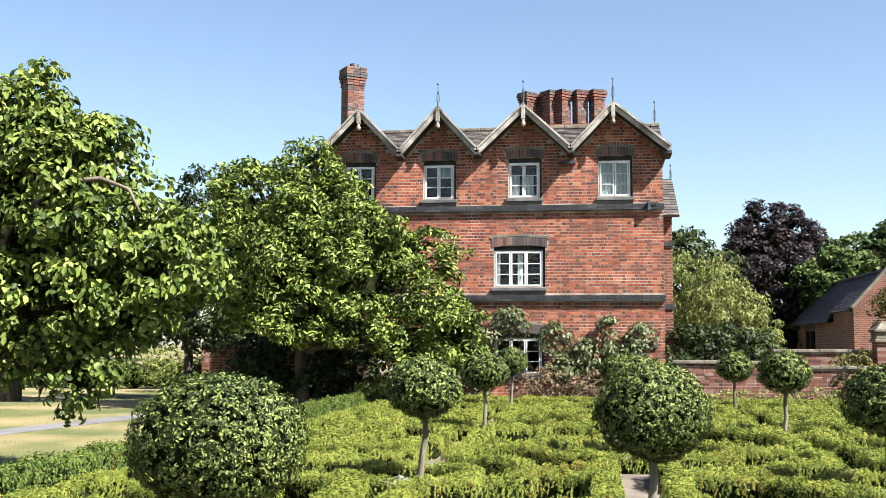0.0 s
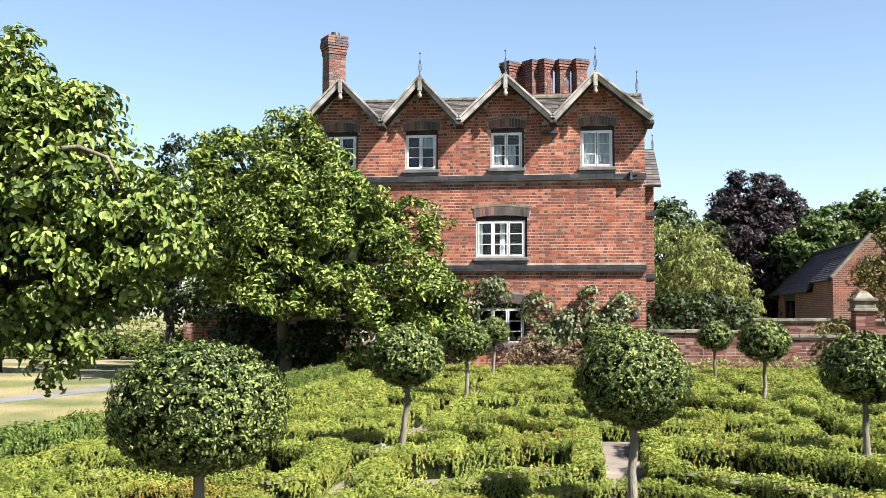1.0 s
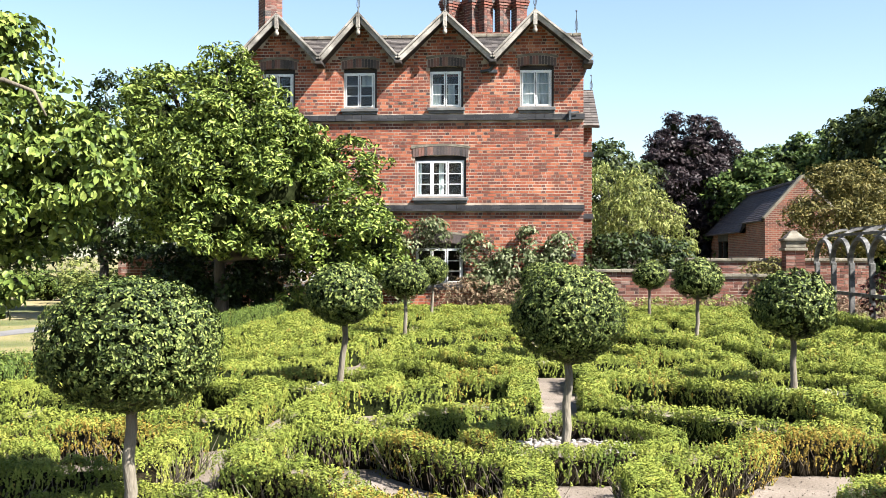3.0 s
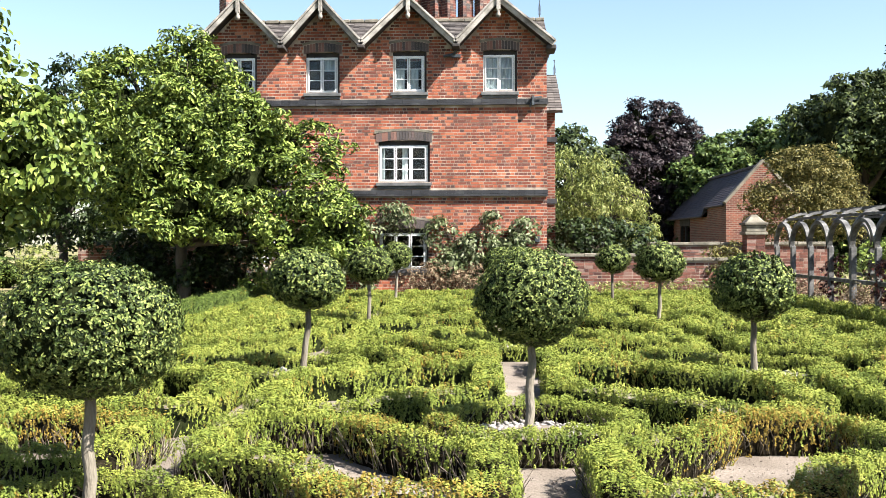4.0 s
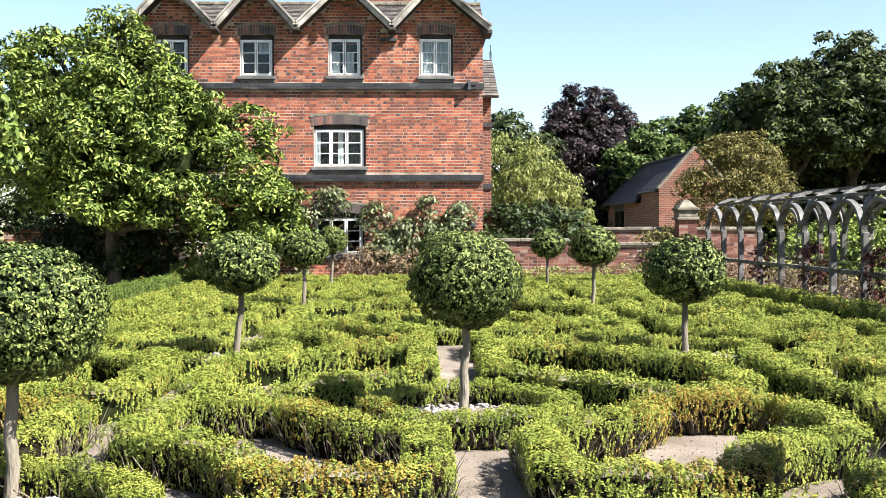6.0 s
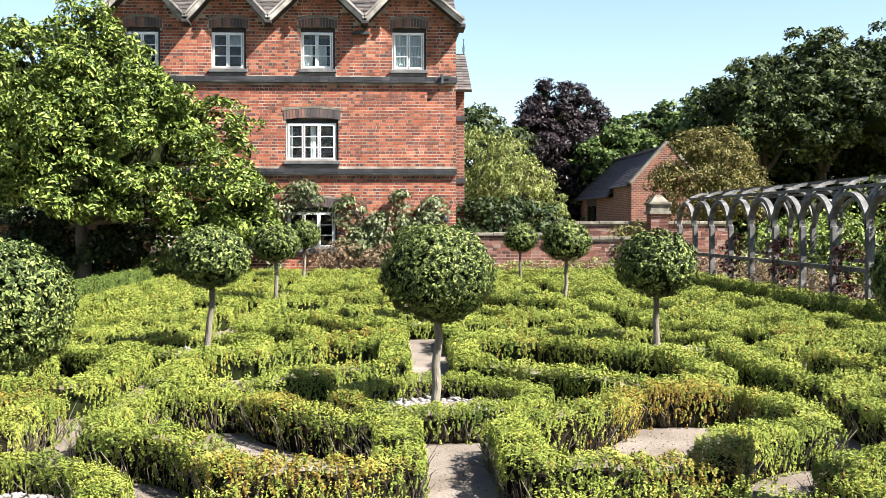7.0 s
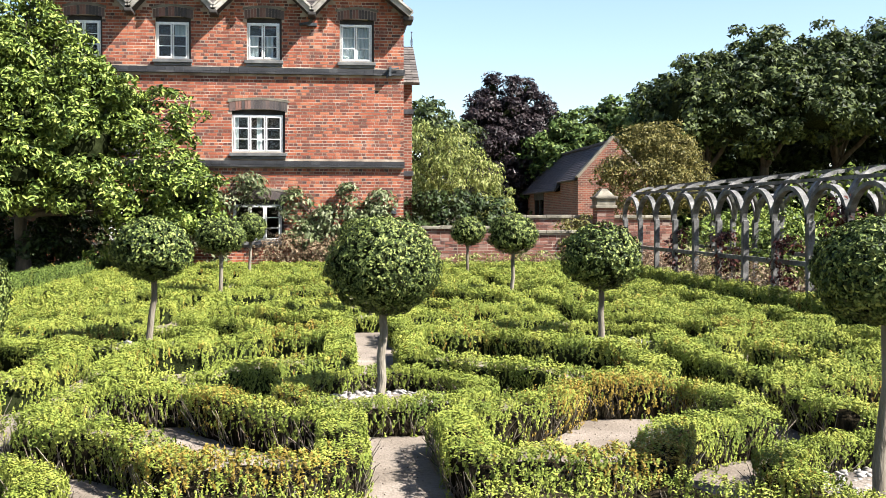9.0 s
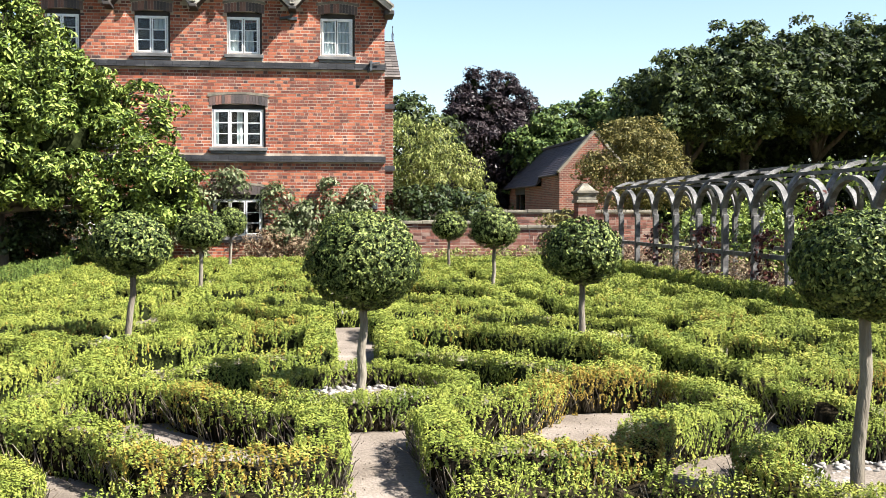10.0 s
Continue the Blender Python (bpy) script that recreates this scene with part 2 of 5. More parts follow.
# ---- mesh helpers ----
class Shape:
    """Collects vertices and faces of one mesh."""

    def __init__(self):
        self.v, self.f, self.m = [], [], []

    def add(self, verts, faces, mat=0):
        k = len(self.v)
        self.v += [tuple(p) for p in verts]
        self.f += [tuple(i + k for i in f) for f in faces]
        self.m += [mat] * len(faces)
        return self

    def box(self, x0, x1, y0, y1, z0, z1, mat=0, turn=None):
        p = [(x, y, z) for x in (x0, x1) for y in (y0, y1) for z in (z0, z1)]
        if turn is not None:
            p = [turn @ Vector(q) for q in p]
        return self.add(p, [(0, 1, 3, 2), (4, 6, 7, 5), (0, 4, 5, 1), (2, 3, 7, 6), (0, 2, 6, 4), (1, 5, 7, 3)], mat)

    def prism(self, outline, y0, y1, mat=0):
        """An outline in x and z, drawn out from y0 to y1."""
        n = len(outline)
        self.add([(x, y0, z) for x, z in outline] + [(x, y1, z) for x, z in outline],
                 [tuple(range(n)), tuple(range(2 * n - 1, n - 1, -1))] + [(i, i + n, (i + 1) % n + n, (i + 1) % n) for i in range(n)], mat)
        return self

    def tube(self, points, radii, sides=8, mat=0):
        pts = [Vector(p) for p in points]
        rings = []
        for i, p in enumerate(pts):
            d = (pts[min(i + 1, len(pts) - 1)] - pts[max(i - 1, 0)]).normalized()
            a = d.cross(Vector((0.3, 0.9, 0.2))).normalized()
            b = d.cross(a)
            r = radii[i] if hasattr(radii, "__len__") else radii
            rings += [p + (a * math.cos(2 * math.pi * k / sides) + b * math.sin(2 * math.pi * k / sides)) * r for k in range(sides)]
        faces = [(i * sides + k, i * sides + (k + 1) % sides, (i + 1) * sides + (k + 1) % sides, (i + 1) * sides + k) for i in range(len(pts) - 1) for k in range(sides)]
        faces += [tuple(range(sides - 1, -1, -1)), tuple(range((len(pts) - 1) * sides, len(pts) * sides))]
        return self.add(rings, faces, mat)

    def beam(self, points, wide, deep, up=(0, 0, 1), mat=0):
        """A bar of rectangular section along points; wide lies across up."""
        pts = [Vector(p) for p in points]
        rings = []
        for i, p in enumerate(pts):
            d = (pts[min(i + 1, len(pts) - 1)] - pts[max(i - 1, 0)]).normalized()
            a = d.cross(Vector(up)).normalized()
            b = a.cross(d)
            rings += [p + a * sx * wide / 2 + b * sz * deep / 2 for sx, sz in ((-1, -1), (1, -1), (1, 1), (-1, 1))]
        faces = [(i * 4 + k, i * 4 + (k + 1) % 4, (i + 1) * 4 + (k + 1) % 4, (i + 1) * 4 + k) for i in range(len(pts) - 1) for k in range(4)]
        e = (len(pts) - 1) * 4
        return self.add(rings, faces + [(3, 2, 1, 0), (e, e + 1, e + 2, e + 3)], mat)

    def mesh(self, name, mats, smooth=False):
        me = bpy.data.meshes.new(name)
        me.from_pydata(self.v, [], self.f)
        for m in mats if isinstance(mats, (list, tuple)) else [mats]:
            me.materials.append(m)
        me.polygons.foreach_set("material_index", self.m)
        me.polygons.foreach_set("use_smooth", [smooth] * len(self.f))
        me.update()
        return me


def part(name, shape, mats, parent=None, label="", smooth=False, bevel=0.0):
    me = shape.mesh(name, mats, smooth) if isinstance(shape, Shape) else shape
    ob = new(name, me)
    if parent is not None:
        ob.parent = parent
    if bevel:
        b = ob.modifiers.new("bevel", "BEVEL")
        b.width, b.segments, b.limit_method = bevel, 2, "ANGLE"
    if label:
        tagged(ob, label)
    return ob


def thing(name, label, category, group="", kind="", at=(0, 0, 0)):
    ob = new(name)
    ob.empty_display_size = 0.2
    ob.location = at
    return tagged(ob, label, category, group, kind)


def unit(a):
    return a / np.maximum(np.linalg.norm(a, axis=-1, keepdims=True), 1e-9)


def leaf_mesh(name, places, normals, size, mats, spread=0.6, slim=0.5, lift=None, pick=None, fold=0.18, oval=False, plain=False):
    """One folded, pointed leaf at each place, facing roughly along its normal; size may vary by leaf."""
    n = len(places)
    size = np.broadcast_to(np.asarray(size, float), (n,)) * rng.uniform(0.7, 1.25, n)
    face = unit(np.asarray(normals) + rng.normal(0, spread, (n, 3)))
    along = rng.normal(0, 1, (n, 3)) if lift is None else np.asarray(lift) + rng.normal(0, 0.55, (n, 3))
    along = unit(along - face * (along * face).sum(-1, keepdims=True))
    side = np.cross(face, along)
    s = size[:, None]
    base = places - along * s * 0.5
    tip = places + along * s * 0.5 - face * s * 0.1
    left = places - along * s * 0.05 + side * s * slim * 0.5 + face * s * fold * 0.5
    right = places - along * s * 0.05 - side * s * slim * 0.5 + face * s * fold * 0.5
    k, sides = 4, 4
    corners = [base, right, tip, left]
    loops = np.arange(4 * n, dtype=np.int32)
    if plain:
        k = sides = 3
        w = side * s * slim * 0.62
        corners = [base - w, base + w, tip]
        loops = np.arange(3 * n, dtype=np.int32)
    if oval:
        # six corners, in two halves folded along the midrib
        k = 6
        w, up = side * s * slim * 0.5, face * s * fold * 0.5
        corners = [base, places - along * s * 0.22 - w * 0.85 + up, places + along * s * 0.18 - w * 0.8 + up * 0.8, tip, places + along * s * 0.18 + w * 0.8 + up * 0.8, places - along * s * 0.22 + w * 0.85 + up]
        loops = (np.array([0, 1, 2, 3, 0, 3, 4, 5], np.int32)[None] + 6 * np.arange(n, dtype=np.int32)[:, None]).ravel()
    v = np.stack(corners, 1).reshape(-1, 3)
    q = len(loops) // sides
    me = bpy.data.meshes.new(name)
    me.vertices.add(k * n), me.loops.add(sides * q), me.polygons.add(q)
    me.vertices.foreach_set("co", v.astype(np.float32).ravel())
    me.loops.foreach_set("vertex_index", loops)
    me.polygons.foreach_set("loop_start", np.arange(0, sides * q, sides, dtype=np.int32))
    me.polygons.foreach_set("loop_total", np.full(q, sides, np.int32))
    for m in mats if isinstance(mats, (list, tuple)) else [mats]:
        me.materials.append(m)
    if pick is not None:
        me.polygons.foreach_set("material_index", np.asarray(pick, np.int32))
    me.update(calc_edges=True)
    return me


def on_ball(n):
    return unit(rng.normal(0, 1, (n, 3)))


def wobble(p, scale, seed=0.0):
    """Smooth pseudo-noise in -1..1 for an array of places."""
    q = np.asarray(p) * scale + seed
    return (np.sin(q[..., 0] * 1.7 + 1.3 * np.sin(q[..., 1] * 1.1 + seed)) + np.sin(q[..., 1] * 2.1 + 1.1 * np.sin(q[..., 2] * 1.3)) + np.sin(q[..., 2] * 1.9 + 1.2 * np.sin(q[..., 0] * 0.9))) / 3


# ---- ground ----
def sheet(name, outline, z, mat, label, category, kind="structure", thick=0.05):
    s = Shape()
    n = len(outline)
    s.add([(x, y, z) for x, y in outline] + [(x, y, z - thick) for x, y in outline], [tuple(range(n))] + [(i, i + n, (i + 1) % n + n, (i + 1) % n)[::-1] for i in range(n)])
    return tagged(part(name, s, mat), label, category, kind=kind)


GX0, GX1, GY0, GY1 = -5.35, 6.15, 1.0, 25.4
sheet("ground", [(-900, -900), (900, -900), (900, 1500), (-900, 1500)], -0.03, GRASS, "sun-bleached dry lawn with green patches", "lawn")
sheet("pavement", [(GX0, GY0), (GX1, GY0), (GX1, 26.9), (GX0, 26.9)], 0.0, GRAVEL, "pale beige gravel between the low hedges", "gravel", thick=0.04)
sheet("soil_bed", [(-8.2, 25.5), (GX1, 25.5), (GX1, 26.9), (-8.2, 26.9)], 0.012, SOIL, "dark planting bed along the house wall", "soil", thick=0.02)
sheet("soil_bed", [(6.2, 3.0), (9.3, 3.0), (9.3, 26.4), (6.2, 26.4)], 0.01, SOIL, "dry soil under the timber arches", "soil", thick=0.03)
sheet("lawn_path", [(-11.6, 8.0), (-10.8, 8.0), (-9.9, 14.5), (-9.25, 19.0), (-8.6, 25.0), (-9.3, 25.0), (-9.95, 19.0), (-10.6, 14.5)], -0.015, ASPHALT, "grey path crossing the dry lawn", "path", thick=0.012)


def grass_blades():
    n = 16000
    x, y = rng.uniform(-14, -5.6, n), rng.uniform(6, 26, n)
    on_path = np.abs(x + 9.6 + (19.0 - y) * 0.15) < 0.5
    x, y = x[~on_path], y[~on_path]
    p = np.stack([x, y, np.full(len(x), -0.01)], 1)
    me = leaf_mesh("lawn_grass", p, np.tile([0.2, -0.8, 0.3], (len(x), 1)), 0.024, GRASS_BLADE, 0.5, 0.3, np.tile([0, 0, 1.0], (len(x), 1)))
    tagged(new("lawn_grass", me), "short dry grass of the lawn", "grass", kind="stuff")


grass_blades()

# ---- the knot garden: lattice of paths, rings round the trees, leaf-shaped beds between ----
COLS = [-4.85, -1.92, 0.37, 2.77, 5.6]
ROWS = [1.8, 4.55, 7.15, 10.3, 12.9, 16.45, 19.3, 22.4, 24.9]
RING_R, CUT_R, ROW_HALF, HEDGE_W, HEDGE_H = 0.67, 1.24, 0.1, 0.29, 0.275


def hedge_things(name, line, closed, width, height, label, group, leaf_mat, rusty=0.08, fine=1.0, base=0.0, foot=1.7):
    """A clipped hedge along a line of points in plan: dark core painted as inner shade, bare stems, and leaves."""
    pts = np.asarray(line, float)
    if closed:
        pts = np.vstack([pts, pts[:1]])
    seg = np.linalg.norm(np.diff(pts, axis=0), axis=1)
    total = seg.sum()
    cum = np.r_[0, np.cumsum(seg)]

    def along(s):
        return np.stack([np.interp(s, cum, pts[:, 0]), np.interp(s, cum, pts[:, 1])], -1)

    def side(s):
        d = unit(along(np.minimum(s + 0.03, total)) - along(np.maximum(s - 0.03, 0)))
        return np.stack([d[..., 1], -d[..., 0]], -1)

    dist = np.hypot(*pts.mean(0))
    near = dist < 8.2
    step = 0.07 if near else 0.16
    k = max(int(total / step), 4)
    s = np.linspace(0, total, k + 1)[: k if closed else k + 1]
    prof = [(-0.42, 0.0), (-0.45, 0.45), (-0.4, 0.82), (-0.22, 0.92), (0.22, 0.92), (0.4, 0.82), (0.45, 0.45), (0.42, 0.0)]
    c, o = along(s), side(s)
    v = []
    for i in range(len(s)):
        w = width * (0.7 + 0.1 * math.sin(s[i] * 9 + dist) + rng.uniform(-0.05, 0.05))
        h = height * (0.78 + 0.06 * math.sin(s[i] * 5.3 + dist * 3) + rng.uniform(-0.05, 0.05))
        v += [(c[i, 0] + o[i, 0] * a * w, c[i, 1] + o[i, 1] * a * w, base + b * h) for a, b in prof]
    m, n = len(prof), len(s)
    faces = [(i * m + j, i * m + j + 1, ((i + 1) % n) * m + j + 1, ((i + 1) % n) * m + j) for i in range(n if closed else n - 1) for j in range(m - 1)]
    if not closed:
        faces += [tuple(range(m)), tuple(range(n * m - 1, (n - 1) * m - 1, -1))]
    # core carries the hedge's inner shade as colour, twig-brown in near hedges
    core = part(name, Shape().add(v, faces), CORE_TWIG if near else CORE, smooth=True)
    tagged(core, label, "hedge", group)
    # upright leafy shoots over the top and the sides, thinning towards the foot and in worn stretches
    size = 0.017 if near else 0.022 if dist < 14 else 0.031
    area = total * (width + 1.7 * height)
    per = 7
    count = int(area * 1.75 / (size * size * 0.5) * fine * (0.3 if pts[:, 1].max() < 4.6 else 1.0) / per)
    t = rng.uniform(0, total, count)
    top_share = width / (width + 2 * height)
    on_top = rng.uniform(0, 1, count) < top_share * 1.6
    lat = rng.uniform(-0.5, 0.5, count)
    sgn = np.where(rng.random(count) < 0.5, -1.0, 1.0)
    up = rng.beta(foot, 0.9, count)
    cc, oo = along(t), side(t)
    bumpy = 1 + 0.06 * np.sin(t * 9 + dist) + 0.05 * np.sin(t * 23 + dist)
    high = height * (1 + 0.07 * np.sin(t * 5.3 + dist * 3) + 0.05 * np.sin(t * 17) + 0.05 * np.sin(t * 41 + dist))
    a = np.where(on_top, lat * 0.94, sgn * (0.46 - 0.03 * up ** 3)) * width * bumpy
    z = np.where(on_top, high * (1 - 0.3 * np.abs(lat * 2) ** 6), high * np.minimum(up, 0.95))
    p = np.stack([cc[:, 0] + oo[:, 0] * a, cc[:, 1] + oo[:, 1] * a, np.maximum(z, 0.01) + base], 1)
    nr = np.stack([oo[:, 0] * sgn * ~on_top, oo[:, 1] * sgn * ~on_top, np.where(on_top, 0.9, 0.12)], 1)
    worn = wobble(p * (1, 1, 0), 2.3, 5.0) + 0.5 * wobble(p * (1, 1, 0), 6.1, 1.0)
    thin = np.where(on_top, 0.35, 0.5) * (1 - 0.6 * np.where(on_top, 0, up))
    keep = rng.random(count) > (np.clip(worn * 1.6, 0, 1) if near else 0.2) * thin * 1.1
    p, nr, worn, on_top = p[keep], nr[keep], worn[keep], on_top[keep]
    count = len(p)
    axis = unit(nr * 0.4 + (0, 0, 0.9) + rng.normal(0, 0.2, (count, 3)))
    reach = size * rng.uniform(1.8, 4.2, count)
    idx = np.repeat(np.arange(count), per)
    u = np.tile((np.arange(per) + 0.5) / per, count) + rng.normal(0, 0.06, count * per)
    radial = rng.normal(0, 1, (count * per, 3))
    radial = unit(radial - axis[idx] * (radial * axis[idx]).sum(-1, keepdims=True))
    q = p[idx] + axis[idx] * (reach[idx] * (u - 0.8))[:, None] + radial * size * (0.42 - 0.25 * u)[:, None]
    q[:, 2] = np.maximum(q[:, 2], base + 0.008)
    patch = wobble(p, 1.6, 2.0) + 0.2 * np.clip(worn, 0, 1) * near + rng.normal(0, 0.3, count)
    me = leaf_mesh("foliage", q, radial * 0.4 + nr[idx] * 1.0, size, [leaf_mat, BOX_RUSTY], 0.22, 0.5, axis[idx] * 1.3 + radial * 0.5, (patch > 0.85 - rusty * 3.5)[idx], plain=dist > 5.4)
    part("foliage", me, None, core)
    if near:
        st = Shape()
        for _ in range(int(total * 120)):
            q = rng.uniform(0, total)
            c1, o1 = along(np.array([q]))[0], side(np.array([q]))[0]
            w = rng.choice([-1, 1]) * width * rng.uniform(0.34, 0.49)
            lean, top = rng.normal(0, 0.045, 2), height * rng.uniform(0.3, 0.85)
            foot = (c1[0] + o1[0] * w * 0.85, c1[1] + o1[1] * w * 0.85, base + rng.uniform(0, 0.05))
            mid = (c1[0] + o1[0] * w + lean[0] * 0.3, c1[1] + o1[1] * w + lean[1] * 0.3, base + top * 0.6)
            st.tube([foot, mid, (c1[0] + o1[0] * w + lean[0], c1[1] + o1[1] * w + lean[1], base + top)], [0.0042, 0.003, 0.0018], 3)
        tagged(part("woody_base", st, TWIG, core, "bare grey-brown woody twigs"), kind="stuff")
    return core


def leaf_bed(x0, x1, y0, y1, cut):
    """Outline of a bed inside its rectangle; cut corners ('00' is x0, y0) give way to a ring."""
    e0, e1 = ((0.17 if c == COLS[2] else 0.13) + HEDGE_W / 2 for c in (x0, x1))
    ev = ROW_HALF + HEDGE_W / 2
    xa, xb, ya, yb = x0 + e0, x1 - e1, y0 + ev, y1 - ev
    out = []
    for cx, cy, key in ((0, 0, "00"), (1, 0, "10"), (1, 1, "11"), (0, 1, "01")):
        ex, ey, ox, oy = (xa, xb)[cx], (ya, yb)[cy], (x0, x1)[cx], (y0, y1)[cy]
        if key not in cut:
            r = 0.22
            mx, my = ex + (r if cx == 0 else -r), ey + (r if cy == 0 else -r)
            start = {"00": 180, "10": 270, "11": 0, "01": 90}[key]
            out += [(mx + r * math.cos(radians(start + k * 15)), my + r * math.sin(radians(start + k * 15))) for k in range(7)]
        else:
            sx, sy = (1 if cx == 0 else -1), (1 if cy == 0 else -1)
            lim, limv = math.degrees(math.asin(ev / CUT_R)), math.degrees(math.asin((e0, e1)[cx] / CUT_R))
            angs = [lim + (90 - lim - limv) * k / 10 for k in range(11)]
            arc = [(ox + sx * CUT_R * math.cos(radians(q)), oy + sy * CUT_R * math.sin(radians(q))) for q in angs]
            out += arc[::-1] if key in ("00", "11") else arc
    return out


TREES = {}
for ci, c in enumerate(COLS):
    for ri, r in enumerate(ROWS):
        if 1 <= ci <= 3 and (ci + ri) % 2 == 0 and ri > 0 and ri < 8:
            TREES[(ci, ri)] = (c, r)

BED_LABEL = "low clipped box hedge round a leaf-shaped gravel bed"
for ci in range(4):
    for ri in range(8):
        corners = {"00": (ci, ri), "10": (ci + 1, ri), "11": (ci + 1, ri + 1), "01": (ci, ri + 1)}
        cut = [k for k, v in corners.items() if v in TREES]
        hedge_things("box_hedge", leaf_bed(COLS[ci], COLS[ci + 1], ROWS[ri], ROWS[ri + 1], cut), True, HEDGE_W, HEDGE_H, BED_LABEL, "hedges of the knot garden", BOX_LEAF, rusty=0.13 if ROWS[ri] < 9 else 0.05)


def circle(x, y, r, n=40):
    return [(x + r * math.cos(2 * math.pi * k / n), y + r * math.sin(2 * math.pi * k / n)) for k in range(n)]


for x in (4.3, -3.45):
    for r0, r1 in zip(ROWS, ROWS[1:]):
        hedge_things("box_hedge", circle(x, (r0 + r1) / 2, 0.56, 28), True, 0.26, HEDGE_H, "low clipped box hedge ring in an outer bed", "hedge rings of the knot garden", BOX_LEAF, rusty=0.03)


def pebble_unit():
    bm = bmesh.new()
    bmesh.ops.create_icosphere(bm, subdivisions=1, radius=1)
    v = np.array([q.co[:] for q in bm.verts])
    f = np.array([[q.index for q in p.verts] for p in bm.faces])
    bm.free()
    return v, f


PEB_V, PEB_F = pebble_unit()


def pebbles(x, y, z, radius, count, size, clear=0.05):
    """A bed of rounded pebbles as one mesh."""
    vs, fs = [], []
    for i in range(count):
        r = radius * math.sqrt(rng.uniform((clear / radius) ** 2, 1))
        a = rng.uniform(0, 6.283)
        s = size * rng.uniform(0.6, 1.25)
        m = np.array(Euler((rng.normal(0, 0.3), rng.normal(0, 0.3), rng.uniform(0, 6.28))).to_matrix())
        v = (PEB_V * (s * rng.uniform(0.8, 1.3), s * rng.uniform(0.55, 0.8), s * rng.uniform(0.35, 0.5))) @ m.T
        vs.append(v + (x + r * math.cos(a), y + r * math.sin(a), z + rng.uniform(0.0, 0.03)))
        fs.append(PEB_F + i * len(PEB_V))
    me = bpy.data.meshes.new("pebbles")
    me.from_pydata(np.vstack(vs).tolist(), [], np.vstack(fs).tolist())
    me.materials.append(PEBBLE)
    me.polygons.foreach_set("use_smooth", [True] * len(me.polygons))
    ob = new("pebbles", me)
    return tagged(ob, "pale rounded pebbles heaped round a tree stem", "pebbles", kind="stuff")


def clipped_tree(x, y, z, top, radius, low, bend, leaf_size, count, seed):
    """A standard tree: bare stem and a clipped round crown."""
    root = thing("clipped_tree", "standard tree clipped to a dark green ball on a bare stem", "tree", "clipped trees of the knot garden", at=(x, y, z))
    mid = (top + low) / 2 - z
    rz = (top - low) / 2
    stem = Shape()
    pts = [(bend * math.sin(k / 6 * 2.2) * 0.5 + rng.normal(0, 0.006), rng.normal(0, 0.006), (mid + 0.05) * k / 6) for k in range(7)]
    stem.tube([(0, 0, -0.05)] + pts, [0.045] + [0.034 - 0.01 * k / 6 for k in range(7)], 10)
    head = Vector(pts[-1])
    part("stem", stem, BARK, root, "grey-brown bare stem", smooth=True)
    br = Shape()
    for k in range(9):
        a = k * 0.7 + seed
        br.tube([(head.x, head.y, mid - rz * 0.95 + 0.03 * (k % 3)), (head.x + 0.5 * radius * math.cos(a), 0.5 * radius * math.sin(a), mid - rz * 0.5), (head.x + 0.85 * radius * math.cos(a), 0.85 * radius * math.sin(a), mid + rz * 0.1)], [0.014, 0.009, 0.004], 5)
    part("branch", br, BARK, root)
    # near-black ball within the crown, standing in for shade behind the leaves
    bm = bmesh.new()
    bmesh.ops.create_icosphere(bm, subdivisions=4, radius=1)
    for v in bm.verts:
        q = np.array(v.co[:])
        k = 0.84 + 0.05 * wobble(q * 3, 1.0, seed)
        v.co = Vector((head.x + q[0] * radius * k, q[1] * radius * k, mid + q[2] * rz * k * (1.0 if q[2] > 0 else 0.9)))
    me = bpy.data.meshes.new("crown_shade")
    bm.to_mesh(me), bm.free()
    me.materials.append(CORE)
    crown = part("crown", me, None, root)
    # rosettes of leaves with small dark gaps between them
    m = count // 8
    c = on_ball(m)
    depth = 1 - np.abs(rng.normal(0, 0.07, m)) + 0.045 * wobble(c * 3, 1.0, seed) + 0.04 * wobble(c * 11, 1.0, seed)
    lower = np.where(c[:, 2] > 0, 1.0, 0.93)
    centre = c * depth[:, None] * np.stack([np.full(m, radius), np.full(m, radius), rz * lower], 1) + (head.x, 0, mid)
    idx = rng.integers(0, m, count)
    d = c[idx]
    t = rng.normal(0, 1, (count, 3))
    t = unit(t - d * (t * d).sum(-1, keepdims=True))
    p = centre[idx] + t * leaf_size * rng.uniform(0.2, 0.85, count)[:, None] - d * leaf_size * rng.uniform(-0.3, 0.7, count)[:, None]
    part("foliage", leaf_mesh("foliage", p, d * 1.2 + t * 0.35, leaf_size, BALL_LEAF, 0.25, 0.5, t * 1.2, oval=True), None, crown)
    return root


# crown's top, radius and foot, and the stem's bend, tree by tree
SPEC = {(1, 1): (1.345, 0.465, 0.6, 0.0), (1, 3): (1.36, 0.4, 0.72, 0.12), (1, 5): (1.36, 0.41, 0.72, 0.06), (1, 7): (1.46, 0.34, 0.78, 0.05),
        (2, 2): (1.38, 0.405, 0.66, 0.06), (2, 4): (1.36, 0.4, 0.7, 0.0), (2, 6): (1.34, 0.38, 0.7, 0.0),
        (3, 1): (1.375, 0.34, 0.86, 0.06), (3, 3): (1.31, 0.42, 0.6, -0.03), (3, 5): (1.42, 0.42, 0.74, 0.02), (3, 7): (1.36, 0.39, 0.7, 0.0)}
